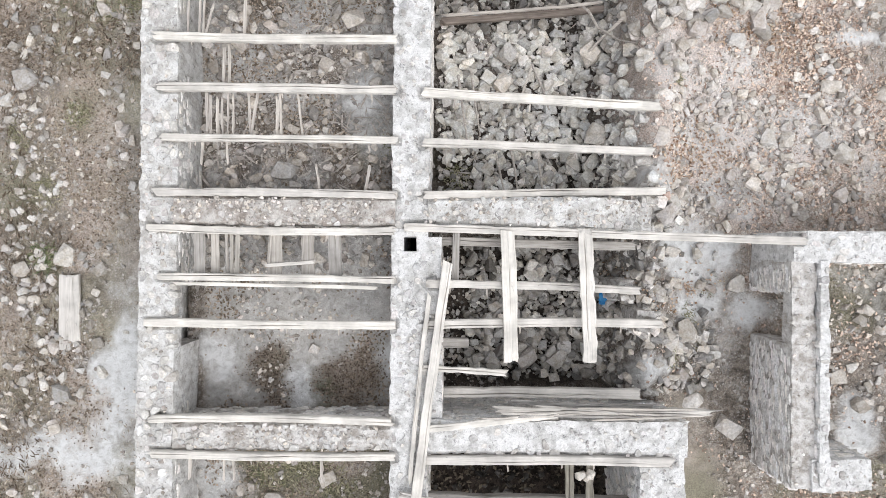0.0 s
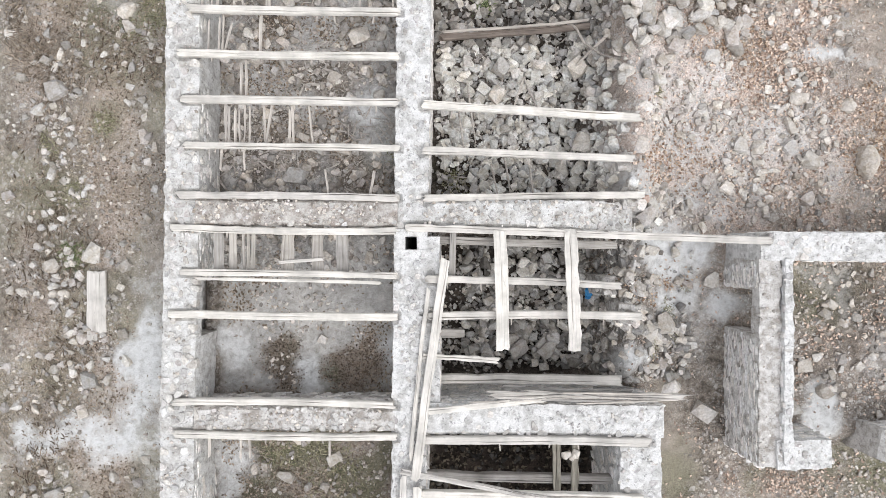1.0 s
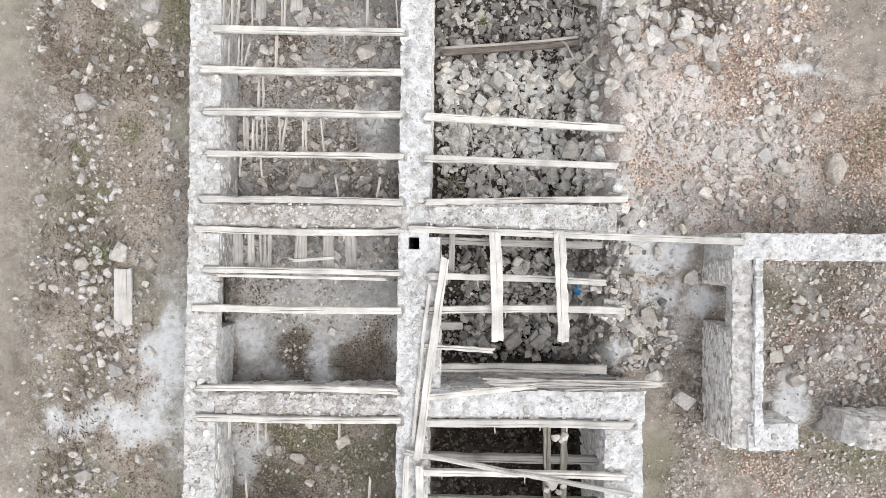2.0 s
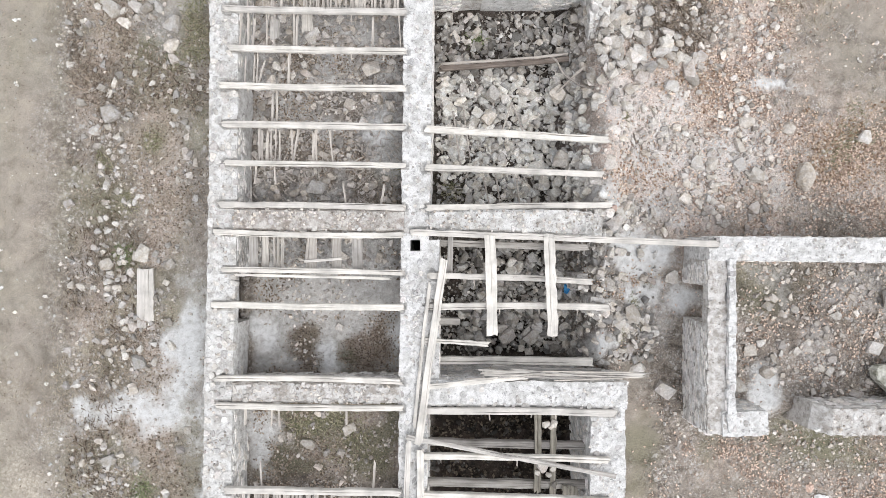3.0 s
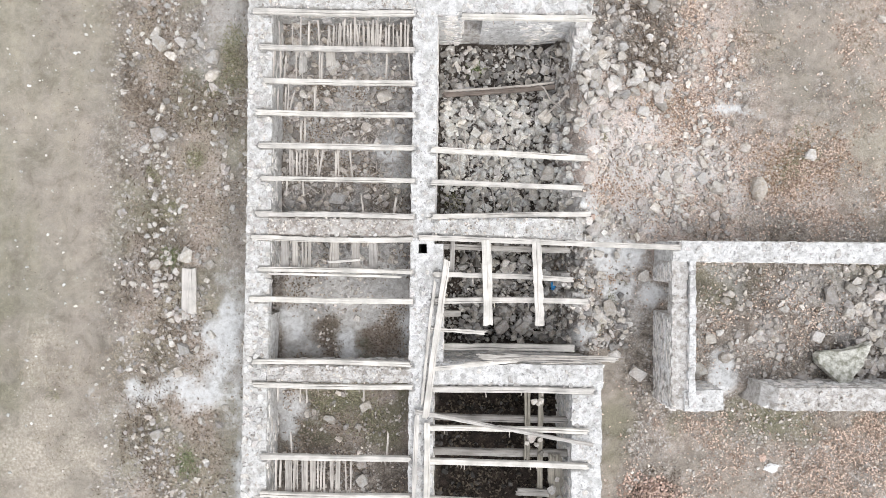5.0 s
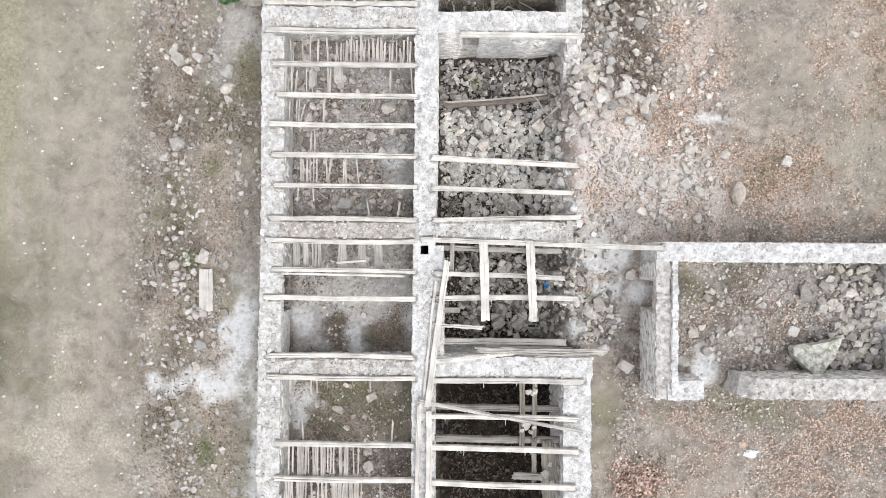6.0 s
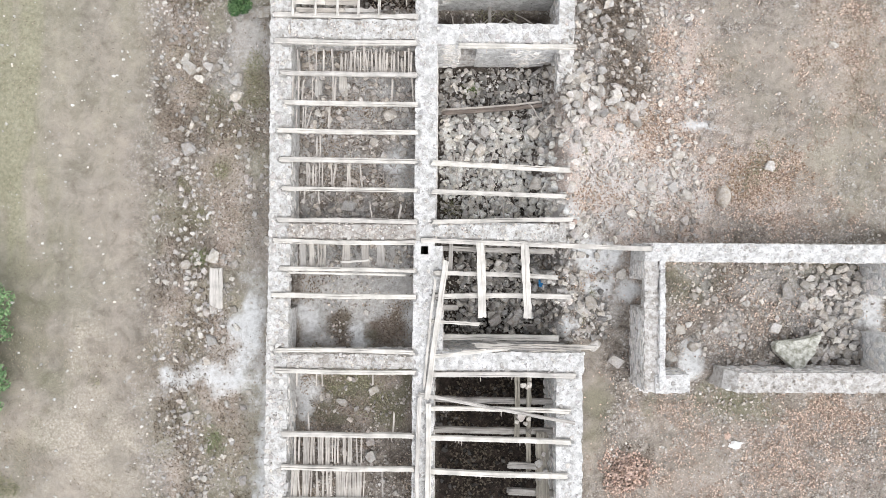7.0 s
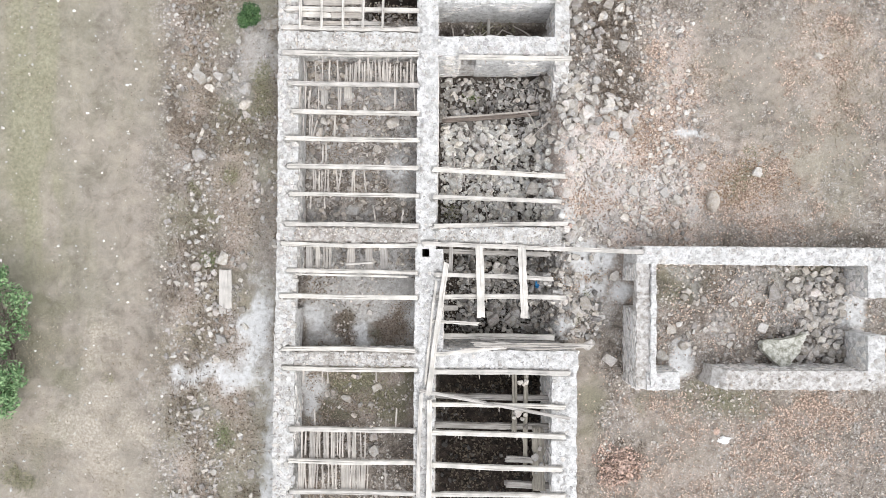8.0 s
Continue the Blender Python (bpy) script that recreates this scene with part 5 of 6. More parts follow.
# ---- loose stones, each its own ----
# x, y and size of the stones that lie apart
STONES_WEST = [(-8.0, 5.85, 0.42), (-7.4, 5.86, 0.3), (-7.15, 5.82, 0.26), (-6.85, 5.86, 0.25), (-6.5, 5.45, 0.4), (-6.55, 4.95, 0.35), (-5.62, 7.55, 0.5), (-7.25, -0.12, 0.37), (-6.2, 2.3, 0.26), (-7.3, -2.75, 0.35), (-8.2, -0.4, 0.31), (-6.6, -0.4, 0.28), (-7.6, -0.6, 0.22), (-6.75, -1.45, 0.16), (-6.6, -1.8, 0.22), (-6.5, -2.35, 0.21), (-7.45, -3.45, 0.23), (-6.1, -4.4, 0.2), (-8.1, 3.3, 0.44), (-8.2, 6.15, 0.31), (-7.7, 5.5, 0.28), (-6.5, 4.6, 0.26), (-8.1, -5.2, 0.31), (-6.3, -4.9, 0.21), (-7.5, -1.9, 0.24), (-8.5, 2.9, 0.27), (-6.3, -7.2, 0.28)]
STONES_EAST = [(3.8, 1.98, 0.3), (4.0, 0.62, 0.36), (4.25, 0.8, 0.28), (3.85, 0.85, 0.26), (4.5, 0.55, 0.2), (5.65, 4.55, 0.24), (4.75, 4.1, 0.31), (4.55, 4.6, 0.39), (3.85, 4.4, 0.3), (5.42, -3.4, 0.41), (4.75, -2.9, 0.36), (4.62, -1.55, 0.44), (4.3, -1.8, 0.32), (5.6, -0.65, 0.35), (5, -1.95, 0.22), (5.5, 1.4, 0.24), (3.98, 2.75, 0.25), (4.7, 4.65, 0.42), (5.25, 4.7, 0.38), (4.2, 5.4, 0.36), (5.5, 3.9, 0.32)]
STONES_FAR_EAST = [(7.4, 3.1, 0.33), (7.25, 2.55, 0.31), (6.2, 2.1, 0.31), (6.55, 2.08, 0.29), (7.2, 2.06, 0.35), (7.65, 1.82, 0.36), (5.95, 4.35, 0.39), (6.2, 4.6, 0.33), (5.9, 1.25, 0.27), (8.4, 2.95, 0.28), (10.3, 2.75, 0.35), (12.3, 6.6, 0.29), (7.6, 1, 0.28)]
STONES_ROOMS = [(-1.65, 4.25, 0.4), (-2.9, 1.42, 0.42), (-1.25, 3.05, 0.21), (-4, 3.95, 0.26), (-3.85, 4.3, 0.24), (-2.15, -4.25, 0.29), (-1.45, -0.2, 0.23), (-2.5, 6, 0.2), (-3, 5, 0.35), (-3.1, -4.6, 0.28), (-2.25, -5.85, 0.24), (-2.25, -6.3, 0.37)]
STONES_ANNEX_FLOOR = [(7.88, -1.13, 0.2), (8.13, -1.52, 0.17), (9.37, -1.54, 0.22), (7.74, -1.31, 0.22), (7.6, -2.21, 0.2), (8.04, -2.24, 0.22), (7.87, -2.55, 0.17), (8.04, -2.44, 0.14), (8.4, -2.38, 0.2), (9.11, -2.38, 0.2), (9.26, -2.58, 0.2), (9.01, -2.79, 0.18), (9.2, -2.86, 0.2), (7.35, -2.38, 0.3), (7.67, -2.89, 0.28), (8.04, -3.13, 0.13), (10.34, -2.02, 0.16), (9.76, -1.11, 0.2)]
STONES_ANNEX = [(10.64, -1.15, 0.48), (10.27, -2.3, 0.32), (7, -3.2, 0.38), (9.85, -3.4, 0.25), (12, -2.45, 0.29), (12.45, -3.1, 0.3), (11.8, -3.5, 0.28), (11.5, -3.55, 0.24), (12.6, -1.15, 0.3), (8.4, -1.4, 0.2), (8.3, -1.1, 0.14)]
STONES_HEAP = [(2.9, 3.85, 0.46), (1.3, 3.9, 0.35), (1.2, 3.3, 0.34), (2.1, 3.25, 0.22), (3.1, 3.2, 0.25), (2.9, 2.2, 0.37), (2.3, -2.2, 0.38), (1.7, -2.2, 0.39)]
rng = random.Random(33)
STONES = []
for x, y, size in STONES_WEST + STONES_EAST + STONES_FAR_EAST + STONES_ROOMS + STONES_ANNEX + STONES_ANNEX_FLOOR + STONES_HEAP:
    k = rng.uniform(0.95, 1.3)
    STONES.append((x, y, size * k, size / k, rng.uniform(0, 180), size * rng.uniform(0.45, 0.65)))
for i, (x, y, a, b, turn, h) in enumerate(STONES):
    in_heap = -0.2 < x < 3.2 and -2.7 < y < 6
    ob = new("loose_stone", (DULL_ROCKS if (x > 6.3 and y < 0 or x < -5.2) and i % 4 else FREE_ROCKS)[i % 10])
    ob.matrix_world = place_rock(None, x, y, hz(x, y) + h * 0.22 + (0.22 if in_heap else 0), (a, b, h), radians(turn), (0.06 * math.sin(i), 0.06 * math.cos(i * 2)))
    tagged(ob, "pale angular limestone block lying loose on the rubble" if in_heap else "pale angular limestone block lying on the soil", "stone", "loose stones")

# stones caught on the boards over the pit
for i, (x, y, size) in enumerate(((2.38, -3.95, 0.16), (2.56, -3.93, 0.15), (2.5, -4.02, 0.1), (2.32, -4.86, 0.24), (2.2, -4.7, 0.13), (2.55, -4.95, 0.14), (2.2, -5.05, 0.12), (2.45, -5.08, 0.12), (2.58, -5.3, 0.13), (2.22, -3.55, 0.1), (2.85, -6.25, 0.22), (3.05, -6.5, 0.13), (2.9, -6.75, 0.1), (3.0, -6.0, 0.12))):
    ob = new("caught_stone", DARK_ROCKS[i % 12] if i > 3 else FREE_ROCKS[i])
    ob.matrix_world = place_rock(None, x, y, 0.93 + size * 0.28, (size * 1.15, size, size * 0.6), i * 1.3)
    tagged(ob, "pale broken stone caught on the rotten boards of the pit" if i < 4 else "grey broken stone caught on the rotten boards of the pit", "stone", "stones on the pit boards")

# ---- plants, dry leaves and straw ----


def blades(name, rows, mat, parent=None):
    """Thin bent blades: rows of root, direction, length, width, droop."""
    verts, faces = [], []
    for root, d, ln, w, droop in rows:
        side = Vector((-d.y, d.x, 0))
        side = side.normalized() * w / 2 if side.length > 1e-4 else Vector((w / 2, 0, 0))
        k = len(verts)
        mid_ = root + d * ln * 0.55
        tip = root + d * ln - Vector((0, 0, droop * ln))
        verts += [(root - side)[:], (root + side)[:], (mid_ + side * 0.8)[:], (mid_ - side * 0.8)[:], tip[:]]
        faces += [(k, k + 1, k + 2, k + 3), (k + 3, k + 2, k + 4)]
    ob = new(name, mesh_from(name, verts, faces, mat))
    ob.parent = parent
    return ob


def tuft(x, y, r, tall, count, seed, mat, label):
    rng = random.Random(seed)
    rows = []
    z0 = hz(x, y) - 0.02
    for _ in range(count):
        a, q = rng.uniform(0, 6.3), r * rng.random() ** 0.7
        px, py = x + q * math.cos(a), y + q * math.sin(a)
        b = rng.uniform(0, 6.3)
        d = Vector((math.cos(b) * 0.8, math.sin(b) * 0.8, rng.uniform(0.3, 1.0))).normalized()
        rows.append((Vector((px, py, z0)), d, tall * rng.uniform(0.5, 1.2), 0.016, rng.uniform(0.1, 0.5)))
    return tagged(blades("grass_tuft", rows, mat), label, "grass", "grass tufts")


for i, (x, y, r, tall, n) in enumerate(((-7.75, -0.15, 0.3, 0.22, 130), (-7.2, -6.1, 0.35, 0.2, 140), (-7.25, -5.7, 0.25, 0.16, 70), (0.9, 5.35, 0.22, 0.25, 130), (-14.0, -7.6, 0.35, 0.25, 160),
                                        (4.35, 3.2, 0.12, 0.15, 60), (10.05, 3.45, 0.25, 0.15, 70), (-2.6, -3.9, 0.35, 0.2, 170), (4.9, -2.0, 0.16, 0.15, 60), (4.6, -1.3, 0.25, 0.12, 90), (4.2, -2.05, 0.2, 0.12, 70), (5.0, -0.8, 0.2, 0.1, 60), (-11.1, -4.05, 0.3, 0.12, 110), (-14.4, -7.4, 0.4, 0.25, 170))):
    tuft(x, y, r, tall, n, 700 + i, M_WEED if i in (0, 1, 2, 3) else M_GRASS, "green weeds growing among the stones")
for i, (x, y, r, tall, n) in enumerate(((-7.0, 2.6, 0.26, 0.15, 260), (-8.6, 4.2, 0.6, 0.3, 420), (-8.2, 2.2, 0.3, 0.18, 190), (-6.4, 4.6, 0.35, 0.16, 200), (10.0, 2.7, 0.6, 0.22, 240), (0.25, 1.4, 0.3, 0.2, 150),
                                        (-2.2, -4.5, 0.7, 0.16, 380), (-3.2, -4.1, 0.4, 0.18, 220), (-1.5, -5.0, 0.5, 0.14, 200), (9.6, 2.2, 0.5, 0.2, 180), (-7.6, 1.1, 0.3, 0.18, 140), (-1.05, 1.9, 0.2, 0.12, 50), (13.3, 5.3, 0.5, 0.2, 170), (1.6, 7.2, 0.8, 0.25, 280))):
    tuft(x, y, r, tall, n, 720 + i, M_DEAD if i == 1 else M_STRAW if i == 12 else M_GRASS, "dry yellowish grass among the stones")


def shrub(name, label, spots, leaf, per_spot, seed, foliage):
    """A leafy shrub: stems from the ground to each clump, and a crown of small leaves."""
    rng = random.Random(seed)
    cx, cy = sum(s[0] for s in spots) / len(spots), sum(s[1] for s in spots) / len(spots)
    base = tagged(new(name), label, "shrub")
    base.location = (cx, cy, hz(cx, cy))
    stems = bmesh.new()
    verts, faces = [], []
    for x, y, z, r in spots:
        root, tip = Vector((rng.uniform(-0.15, 0.15), rng.uniform(-0.15, 0.15), -0.05)), Vector((x - cx, y - cy, z))
        prev = None
        for k in range(5):
            u = k / 4
            p = root.lerp(tip, u) + Vector((0.08 * math.sin(u * 5 + x), 0.08 * math.cos(u * 4 + y), 0)) * u
            w = 0.03 * (1 - 0.75 * u)
            ring = [stems.verts.new(p + Vector((w * math.cos(a), w * math.sin(a), 0))) for a in (0, 1.57, 3.14, 4.71)]
            if prev:
                for j in range(4):
                    stems.faces.new((prev[j], prev[(j + 1) % 4], ring[(j + 1) % 4], ring[j]))
            prev = ring
        for _ in range(per_spot):
            o = Vector((rng.gauss(0, 1), rng.gauss(0, 1), rng.gauss(0, 0.8)))
            o = o.normalized() * r * rng.random() ** 0.45
            n = (o.normalized() + Vector((rng.uniform(-0.8, 0.8), rng.uniform(-0.8, 0.8), rng.uniform(0, 1.2)))).normalized()
            a = n.orthogonal().normalized()
            a.rotate(Matrix.Rotation(rng.uniform(0, 6.3), 3, n))
            e = n.cross(a)
            s, c, k = leaf * rng.uniform(0.6, 1.3), tip + o, len(verts)
            verts += [(c - a * s)[:], (c + e * s * 0.45 + n * s * 0.1)[:], (c + a * s)[:], (c - e * s * 0.45 + n * s * 0.1)[:]]
            faces.append((k, k + 1, k + 2, k + 3))
    part("stem", stems, M_BARK, base)
    crown = new("crown", mesh_from("crown", verts, faces, foliage))
    crown.parent = base
    return base


rng = random.Random(61)
shrub("shrub", "small dense green shrub beside the stone wall", [(-6.35 + rng.uniform(-0.3, 0.3), 7.75 + rng.uniform(-0.4, 0.35), rng.uniform(0.25, 0.55), 0.2) for _ in range(9)], 0.045, 260, 62, M_LEAF_DARK)
for i in range(7):
    tuft(-5.8 + rng.uniform(-0.25, 0.2), 4.6 + 0.24 * i, 0.3, 0.2, 110, 760 + i, M_GRASS, "dull olive grass grown against the long wall")
shrub("large_shrub", "broad leafy green shrub at the edge of the track",
      [(-14.05 + rng.uniform(-1.3, 0.55) * (1 - abs(y + 2.55) / 3.4), y, rng.uniform(0.5, 1.5), rng.uniform(0.28, 0.42)) for y in [-5.0 + 0.1 * k + rng.uniform(-0.1, 0.1) for k in range(46)]], 0.06, 190, 64, M_LEAF)


def strew(name, label, count, region, density, seed, lo, hi, mat, flat=0.35, thin=1.0):
    """Fallen leaves or straw: small curled pieces lying on the ground."""
    rng = np.random.default_rng(seed)
    n = count * 7
    x, y = rng.uniform(region[0], region[1], n), rng.uniform(region[2], region[3], n)
    keep = rng.random(n) < density(x, y)
    x, y = x[keep][:count], y[keep][:count]
    n = len(x)
    z = height(x, y) + 0.012
    a, ln = rng.uniform(0, 6.3, n), rng.uniform(lo, hi, n)
    w = ln * 0.3 * thin
    dx, dy = np.cos(a), np.sin(a)
    lift = rng.uniform(0, flat, (4, n)) * np.minimum(ln, 0.08)
    px = np.stack([x - dx * ln / 2, x - dy * w, x + dx * ln / 2, x + dy * w])
    py = np.stack([y - dy * ln / 2, y + dx * w, y + dy * ln / 2, y - dx * w])
    pz = z + lift
    verts = np.stack([px, py, pz], -1).transpose(1, 0, 2).reshape(-1, 3)
    faces = np.arange(4 * n).reshape(n, 4)
    return tagged(new(name, mesh_from(name, verts.tolist(), faces.tolist(), mat)), label, "litter", kind="stuff")


def bare(x, y):
    k = 1.0 + 0 * x
    for cx, cy, rx, ry, s in PALE:
        k = k * (1 - 0.95 * blob(x, y, cx, cy, rx, ry, s, 0.8))
    return k


def in_litter(x, y):
    k = 0.0 * x
    for cx, cy, rx, ry, seed, share in DRIFTS:
        k = np.maximum(k, share * blob(x, y, cx, cy, rx, ry, seed, 0.9))
    return (0.04 + 0.96 * k) * (0.12 + 0.88 * step(0.38, 0.62, fbm(x, y, 1.3, 46))) * (height(x, y) > -0.5) * (0.15 + 0.85 * bare(x, y))


def patchy(x, y):
    k = step(0.42, 0.62, fbm(x, y, 0.9, 77))
    for cx, cy, rx, ry, s in PALE:
        k = k * (1 - 0.9 * blob(x, y, cx, cy, rx, ry, s))
    return k


strew("dry_leaves", "dry orange and tan leaves strewn over the soil", 36000, (3.6, 14.8, -9.0, 8.8), in_litter, 81, 0.025, 0.085, M_DRY, 0.7)
strew("dry_leaves", "dead leaves drifted on the room floors", 9000, (-4.4, -0.9, -8.8, 8.4), patchy, 82, 0.03, 0.08, M_DEAD)


def rusty(x, y):
    k = np.maximum(blob(x, y, 9.9, 2.5, 1.6, 0.9, 47, 0.8), 0.7 * blob(x, y, 6.0, 4.2, 0.9, 0.8, 48, 0.8))
    k = np.maximum(k, np.maximum(0.7 * blob(x, y, 3.4, -0.9, 0.7, 0.6, 153, 0.8), 0.8 * blob(x, y, 4.9, -0.7, 0.6, 0.5, 154, 0.8)))
    return np.maximum(k, 0.25 * blob(x, y, 5.1, 1.7, 1.0, 0.8, 49, 0.8)) * bare(x, y)


def clumps(x, y):
    return np.maximum(np.maximum(blob(x, y, -1.8, -2.25, 0.5, 0.5, 66, 0.7), blob(x, y, -3.15, -2.35, 0.45, 0.5, 67, 0.7)), 0.15 * blob(x, y, -1.9, -4.6, 1.0, 1.0, 68, 0.8))


strew("dry_leaves", "rust-brown leaves gathered in a hollow of the soil", 6400, (2.8, 12.0, -2.0, 5.4), rusty, 88, 0.03, 0.08, M_RUST, 0.7)
strew("dry_leaves", "dark dead leaves gathered on the dusty room floor", 4600, (-4.3, -0.9, -6.0, -0.8), clumps, 89, 0.015, 0.05, M_TANGLE, 1.0)
strew("dry_leaves", "dark leaf mould round the brick pile", 1600, (4.7, 6.9, -7.9, -6.0), lambda x, y: blob(x, y, 5.8, -6.9, 0.85, 0.7, 152, 0.6), 90, 0.02, 0.06, M_TANGLE, 0.6)
strew("straw", "dry grass stalks lying on the ground", 9000, (-10.2, -5.2, -9.0, 9.0), lambda x, y: patchy(x, y) * step(-10.1, -8.4, x), 83, 0.05, 0.18, M_STRAW, 0.5, 0.07)
strew("straw", "dry grass stalks on the open ground", 6500, (4.2, 14.0, -9.0, 8.5), patchy, 84, 0.05, 0.18, M_STRAW, 0.5, 0.08)
strew("straw", "dry stalks along the edge of the track", 5200, (-15.3, -9.0, -9.0, 9.0), lambda x, y: patchy(x, y) * (0.12 + 0.88 * step(-1.5, -4.5, y)), 85, 0.05, 0.14, M_STRAW, 0.5, 0.08)
strew("dry_leaves", "brown leaves and bark caught among the stones of the strip", 9000, (-9.2, -5.3, -9.0, 9.0), lambda x, y: bare(x, y) * step(-9.3, -8.0, x) * (0.02 + 0.98 * step(0.42, 0.6, fbm(x, y, 1.0, 119))), 98, 0.02, 0.07, M_DEAD, 0.8)
strew("straw", "dark rotten stalks tangled among the stones", 8000, (-9.2, -5.6, -9.0, 9.0), lambda x, y: bare(x, y) * step(0.5, 0.66, fbm(x, y, 0.75, 63)) + np.exp(-((x + 8.1 + 0.35 * np.sin(y * 0.9)) / 0.45) ** 2) * 0.6, 96, 0.05, 0.2, M_DEAD, 0.9, 0.09)
strew("dry_leaves", "dark crumbs trodden into the track", 3500, (-15.3, -9.0, -9.0, 9.0), lambda x, y: 0.1 + 0.9 * step(0.52, 0.66, fbm(x * 1.4, y * 0.6, 0.8, 120)), 99, 0.015, 0.05, M_DEAD, 0.5)
strew("straw", "dry grass drifted at the edge of the open ground", 4500, (6.0, 14.5, 0.6, 8.6), lambda x, y: np.maximum(blob(x, y, 13.1, 6.3, 1.5, 1.9, 111, 0.9), 0.8 * blob(x, y, 8.6, 5.8, 0.8, 0.7, 112, 0.9)), 97, 0.06, 0.22, M_STRAW, 0.6, 0.07)
strew("wood_scraps", "splinters and lath scraps on the room floors", 700, (-4.4, -0.9, 0.9, 6.2), lambda x, y: 0.6 + 0 * x, 86, 0.1, 0.4, M_LATH, 0.6, 0.2)
strew("dry_leaves", "leaf mould coloured as in deep shade on the floor of the pit", 3800, (-0.25, 3.35, -9.0, -3.45), lambda x, y: 0.1 + 0.9 * step(0.38, 0.6, fbm(x, y, 1.4, 155)), 100, 0.03, 0.13, M_BLACK, 1.0)
strew("straw", "dead brown stems standing among the spilled stones", 3200, (4.2, 7.0, 4.6, 8.8), lambda x, y: step(4.2, 5.0, x) * (1 - step(5.8, 7.0, x)) * (0.15 + 0.85 * step(0.4, 0.6, fbm(x, y, 0.9, 156))), 101, 0.08, 0.3, M_DEAD, 0.9, 0.07)
strew("wood_scraps", "splinters fallen among the rubble", 160, (0.0, 3.3, 1.0, 6.0), lambda x, y: 0.6 + 0 * x, 87, 0.1, 0.5, M_LATH, 1.0, 0.16)

# ---- single small things ----


def crumple(name, label, category, x, y, size, mat, seed, up=0.3, rough=1.0):
    bm = bmesh.new()
    bmesh.ops.create_icosphere(bm, subdivisions=3, radius=0.5)
    for v in bm.verts:
        k = 1 + rough * (0.5 * noise.noise(v.co * 3.1 + Vector((seed, 0, 0))) + 0.3 * noise.noise(v.co * 7 + Vector((0, seed, 0))))
        v.co = Vector((v.co.x * size[0], v.co.y * size[1], max(v.co.z, -0.3) * size[2])) * k
    ob = part(name, bm, mat, None, label)
    ob.location = (x, y, hz(x, y) + size[2] * up)
    return tagged(ob, label, category)


crumple("plastic_bag", "crumpled blue plastic bag among the stones", "bag", 3.17, -0.97, (0.3, 0.26, 0.2), M_BLUE, 3, 1.0)
crumple("boulder", "rounded grey-brown boulder among dry leaves", "boulder", 8.8, 1.8, (0.42, 0.7, 0.4), M_BOULDER, 11, 0.25, 0.35)
crumple("litter_bag", "crumpled white plastic litter on the soil", "litter", 9.2, -6.02, (0.36, 0.26, 0.12), M_PLASTIC, 5)
crumple("litter_scrap", "small faded pink scrap of litter", "litter", 8.95, -5.75, (0.2, 0.2, 0.06), M_BRICK, 6)
slab = bmesh.new()
OUT = [(10.0, -2.79), (10.1, -2.66), (10.7, -2.6), (11.13, -2.49), (11.45, -2.36), (11.36, -2.75), (11.3, -3.02), (10.95, -3.47), (10.7, -3.64), (10.35, -3.3), (10.07, -2.99)]
OUT = [(10.75 + (x - 10.75) * 0.95, -3.0 + (y + 3.0) * 0.95) for x, y in OUT]
low = [slab.verts.new((x, y, 0.4 + 0.1 * (x - 10))) for x, y in OUT]
high = [slab.verts.new((x + (10.7 - x) * 0.04, y + (-3.0 - y) * 0.04, 0.62 + 0.1 * (x - 10) + 0.03 * math.sin(k * 5))) for k, (x, y) in enumerate(OUT)]
slab.faces.new(low[::-1])
slab.faces.new(high)
for k in range(len(OUT)):
    j = (k + 1) % len(OUT)
    slab.faces.new((low[k], low[j], high[j], high[k]))
bmesh.ops.triangulate(slab, faces=[f for f in slab.faces if len(f.verts) > 4])
bmesh.ops.subdivide_edges(slab, edges=slab.edges[:], cuts=3, use_grid_fill=True)
for v in slab.verts:
    v.co += Vector((noise.noise(v.co * 4), noise.noise(v.co * 4 + Vector((5, 0, 0))), noise.noise(v.co * 5 + Vector((0, 9, 0))))) * 0.045
bmesh.ops.recalc_face_normals(slab, faces=slab.faces)
tagged(part("concrete_slab", slab, M_CONCRETE), "broken slab of rough concrete lying tilted on rubble", "concrete slab")

half_brick = new("brick_fragment", rock_mesh("brick_fragment", 431, M_BRICK, True))
half_brick.matrix_world = place_rock(None, 3.95, 0.93, hz(3.95, 0.93) + 0.04, (0.2, 0.15, 0.1), 0.6, (0.1, 0.15))
tagged(half_brick, "broken red brick lying at the end of the cross wall", "brick")
BRICKS = rock_set("brick_piece", M_BRICK, 6, 400, True)
pile = tagged(new("brick_pile"), "low pile of crushed reddish brick pieces", "brick pile")
rng = random.Random(91)
pieces = []
pile_z = hz(5.75, -6.9)
for _ in range(1500):
    a = rng.uniform(0, 6.3)
    q = 0.92 * rng.random() ** 0.75 * (1 + 0.16 * math.sin(a * 3 + 1) + 0.12 * math.sin(a * 7))
    x, y = 5.75 + q * math.cos(a) * 0.95, -6.9 + q * math.sin(a) * 0.8
    r = rng.uniform(0.018, 0.08) * (1.1 - 0.4 * q)
    m = place_rock(None, x, y, pile_z + 0.16 * max(0.0, 1 - (q / 0.9) ** 2) * rng.random() + r * 0.2, (r * 1.3, r, r * 0.6), rng.uniform(0, 6.3), (rng.uniform(-0.5, 0.5), rng.uniform(-0.5, 0.5)))
    pieces.append((m, rng.randrange(6)))
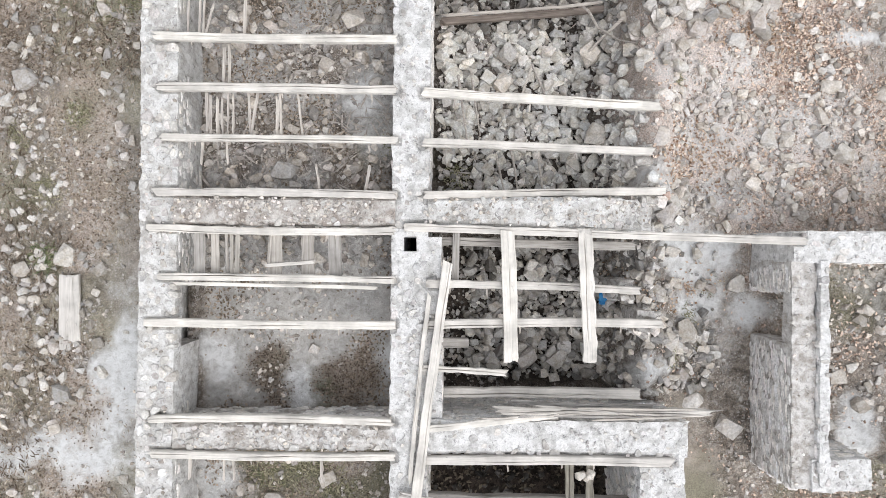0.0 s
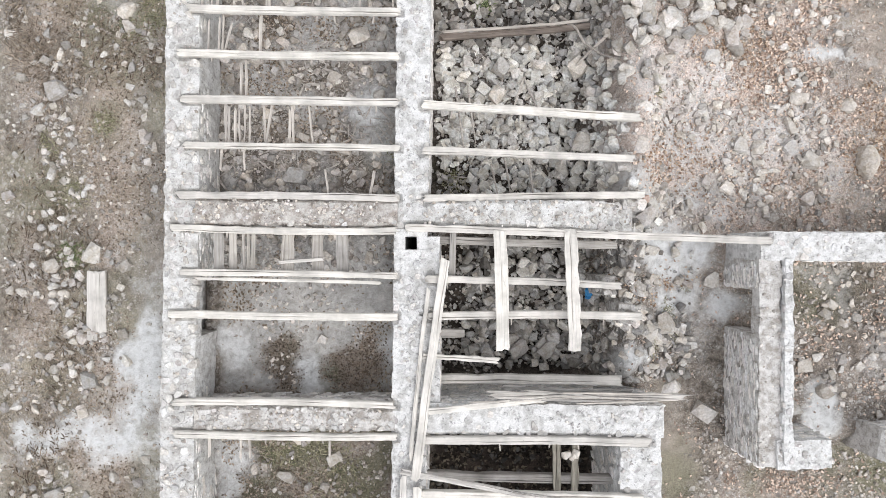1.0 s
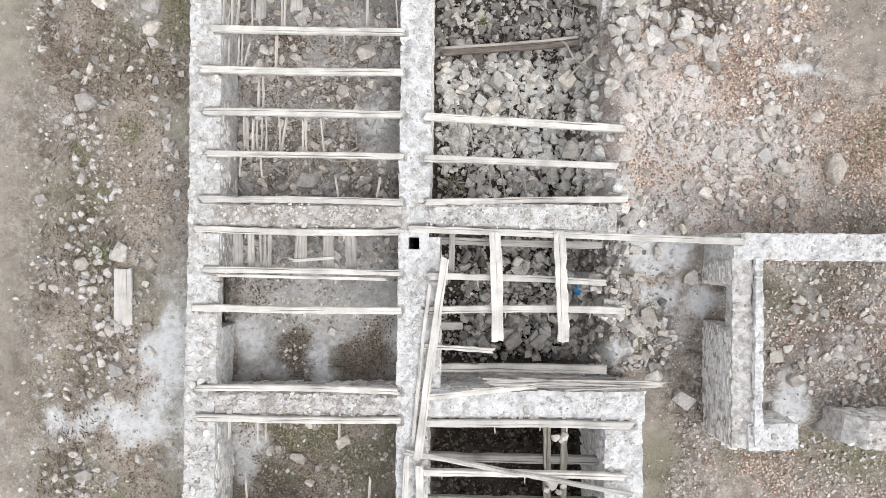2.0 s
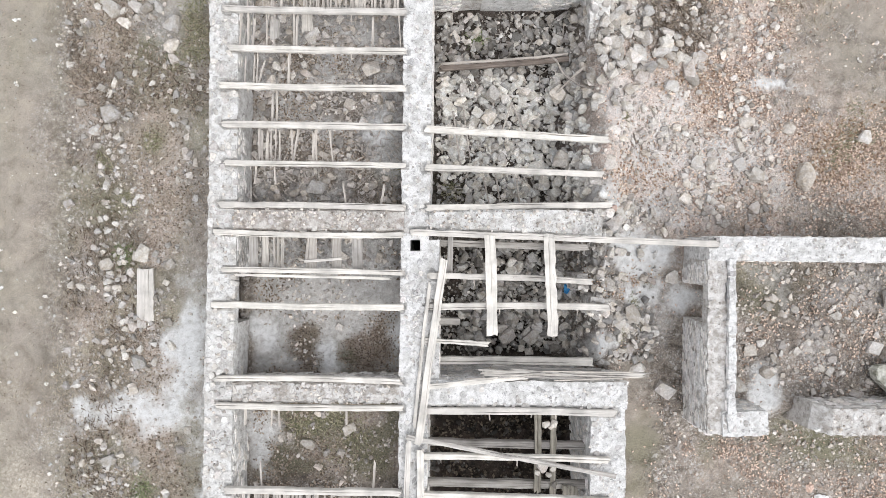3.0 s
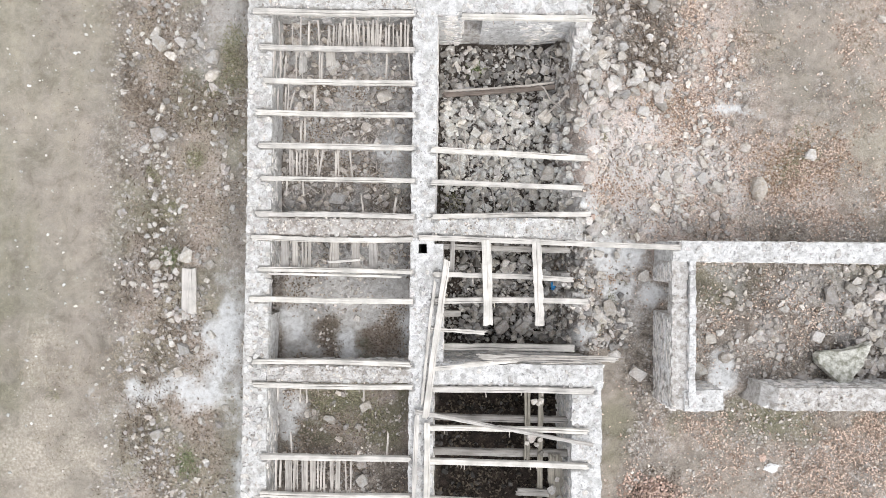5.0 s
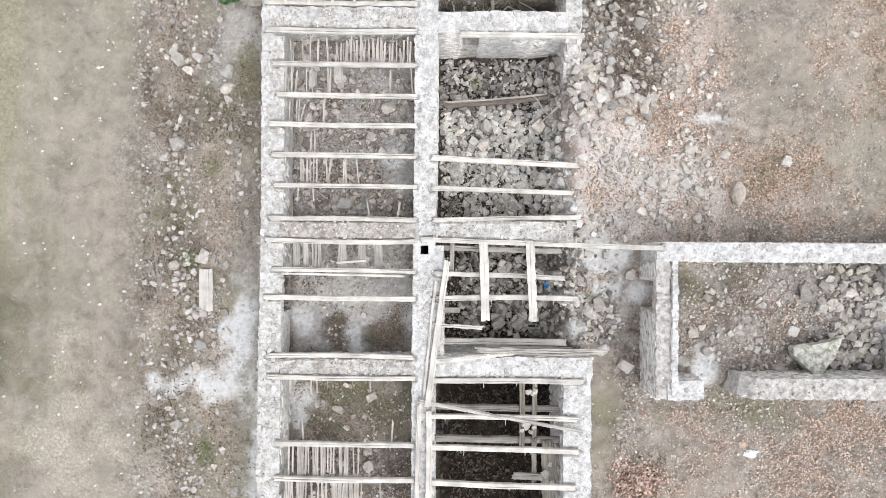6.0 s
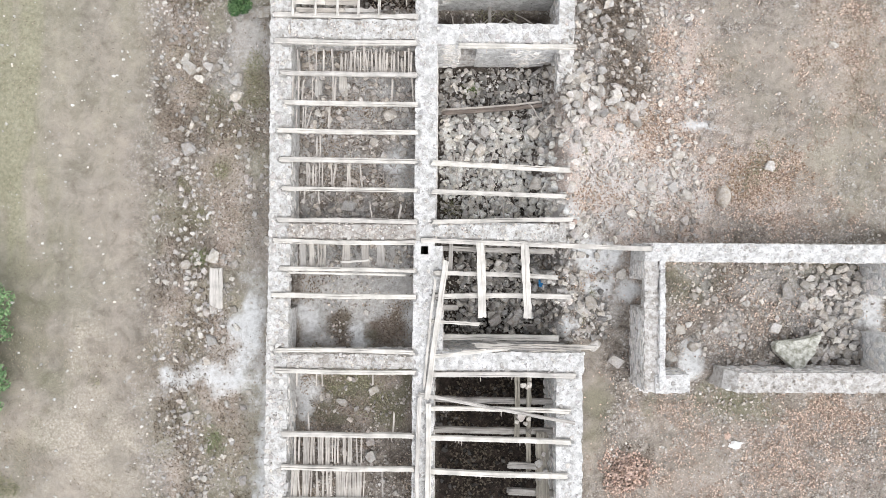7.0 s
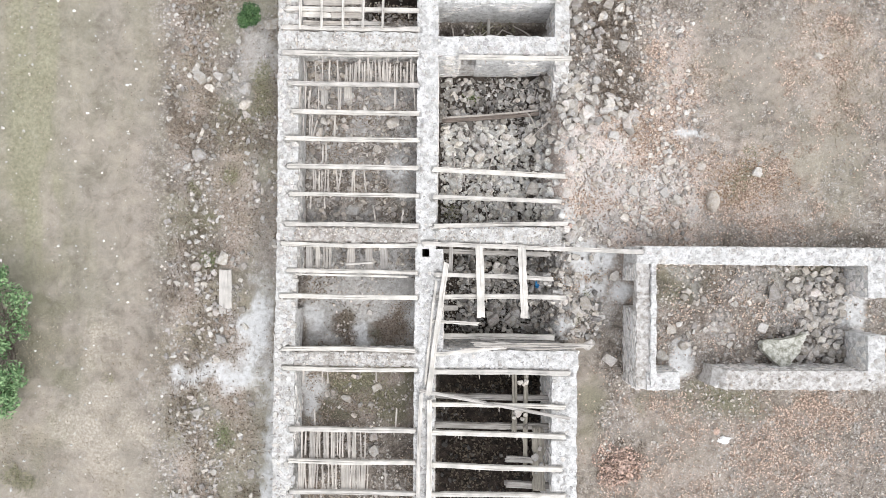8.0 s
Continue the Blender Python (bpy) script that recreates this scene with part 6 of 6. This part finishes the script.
for m, k in pieces[:200]:
    ob = new("brick", BRICKS[k])
    ob.parent, ob.matrix_local = pile, m
joined_rocks("brick_rest", pieces[200:], BRICKS, M_BRICK_FAR, pile)


def branch(points, r, label, seed):
    bm = bmesh.new()
    prev = None
    for k, p in enumerate(points):
        w = r * (1 - 0.6 * k / len(points))
        ring = [bm.verts.new(Vector(p) + Vector((w * math.cos(a), w * math.sin(a) * 0.7, w * math.sin(a)))) for a in (0, 1.05, 2.1, 3.14, 4.2, 5.25)]
        if prev:
            for j in range(6):
                bm.faces.new((prev[j], prev[(j + 1) % 6], ring[(j + 1) % 6], ring[j]))
        prev = ring
    bmesh.ops.recalc_face_normals(bm, faces=bm.faces)
    return tagged(part("dry_branch", bm, M_LATH, None, label), label, "branch", "dry branches")


def laid(pts, up):
    return [(x, y, hz(x, y) + up) for x, y in pts]


branch(laid([(2.55, 4.95), (2.85, 4.65), (3.0, 4.3), (3.3, 3.95), (3.5, 3.75)], 0.42), 0.03, "thin bare branch lying across the rubble", 1)
branch(laid([(3.35, 4.3), (3.1, 4.1), (2.75, 3.75)], 0.42), 0.036, "pale bare stick lying on the rubble", 2)
branch(laid([(0.3, 3.4), (0.4, 2.6), (0.5, 1.9)], 0.42), 0.028, "thin bare stick lying on the rubble", 3)
branch(laid([(1.75, 3.6), (1.6, 3.2), (1.45, 2.7)], 0.42), 0.028, "pale bare stick lying on the rubble", 4)
branch(laid([(1.75, 3.6), (1.95, 3.1), (2.05, 2.7)], 0.44), 0.028, "pale bare stick lying on the rubble", 5)
branch(laid([(1.3, 2.0), (1.4, 1.5), (1.45, 1.1)], 0.42), 0.026, "thin bare stick lying on the rubble", 6)
branch(laid([(1.85, 1.7), (1.95, 1.0)], 0.44), 0.026, "thin bare stick lying on the rubble", 7)
branch(laid([(0.55, 3.5), (0.62, 2.9), (0.72, 2.2)], 0.42), 0.026, "thin bare stick lying on the rubble", 8)
branch(laid([(1.05, 1.75), (1.12, 1.4), (1.2, 1.05)], 0.42), 0.026, "pale bare stick lying on the rubble", 9)
timber("short_post", (1.44, 7.75), (1.46, 6.75), 0.1, 0.08, hz(1.45, 7.2) + 0.3, M_WOOD_GREY, "short grey post lying in the pit", "post", "", 0.1, 95, listed=False)
for i in range(14):
    x0, y0 = 0.1 + 0.22 * i, 6.95 + 0.25 * math.sin(i * 2.1)
    branch(laid([(x0, y0), (x0 + 0.35 * math.cos(i * 1.7), y0 + 0.2 + 0.1 * math.sin(i)), (x0 + 0.7 * math.cos(i * 1.7), y0 + 0.45 * abs(math.sin(i * 1.3)))], 0.1), 0.026, "dry twigs lying in the pit", 10 + i)

# crust stones of the walls: the nearest of each wall as single pieces
for out, parent, white in WALL_TOPS:
    have = sum(1 for c in parent.children if c.name.startswith("stone"))
    out.sort(key=lambda r: abs(r[0][1] + 0.5) + 0.3 * abs(r[0][0]))
    room = max(0, 290 - have)
    for at, (verts, faces) in out[:room]:
        ob = new("stone", mesh_from("bedded_stone", verts, faces, M_WHITE_STONE if white else M_WALL_STONE))
        ob.parent, ob.location = parent, at
    verts, faces = [], []
    for (x, y, z), (vs, fs) in out[room:]:
        k = len(verts)
        verts += [(x + a, y + b, z + c) for a, b, c in vs]
        faces += [tuple(k + q for q in f) for f in fs]
    if verts:
        rest = new("top_stones", mesh_from("top_stones", verts, faces, M_WHITE_FAR if white else M_WALL_STONE_FAR))
        rest.parent = parent
        tagged(rest, kind="stuff")
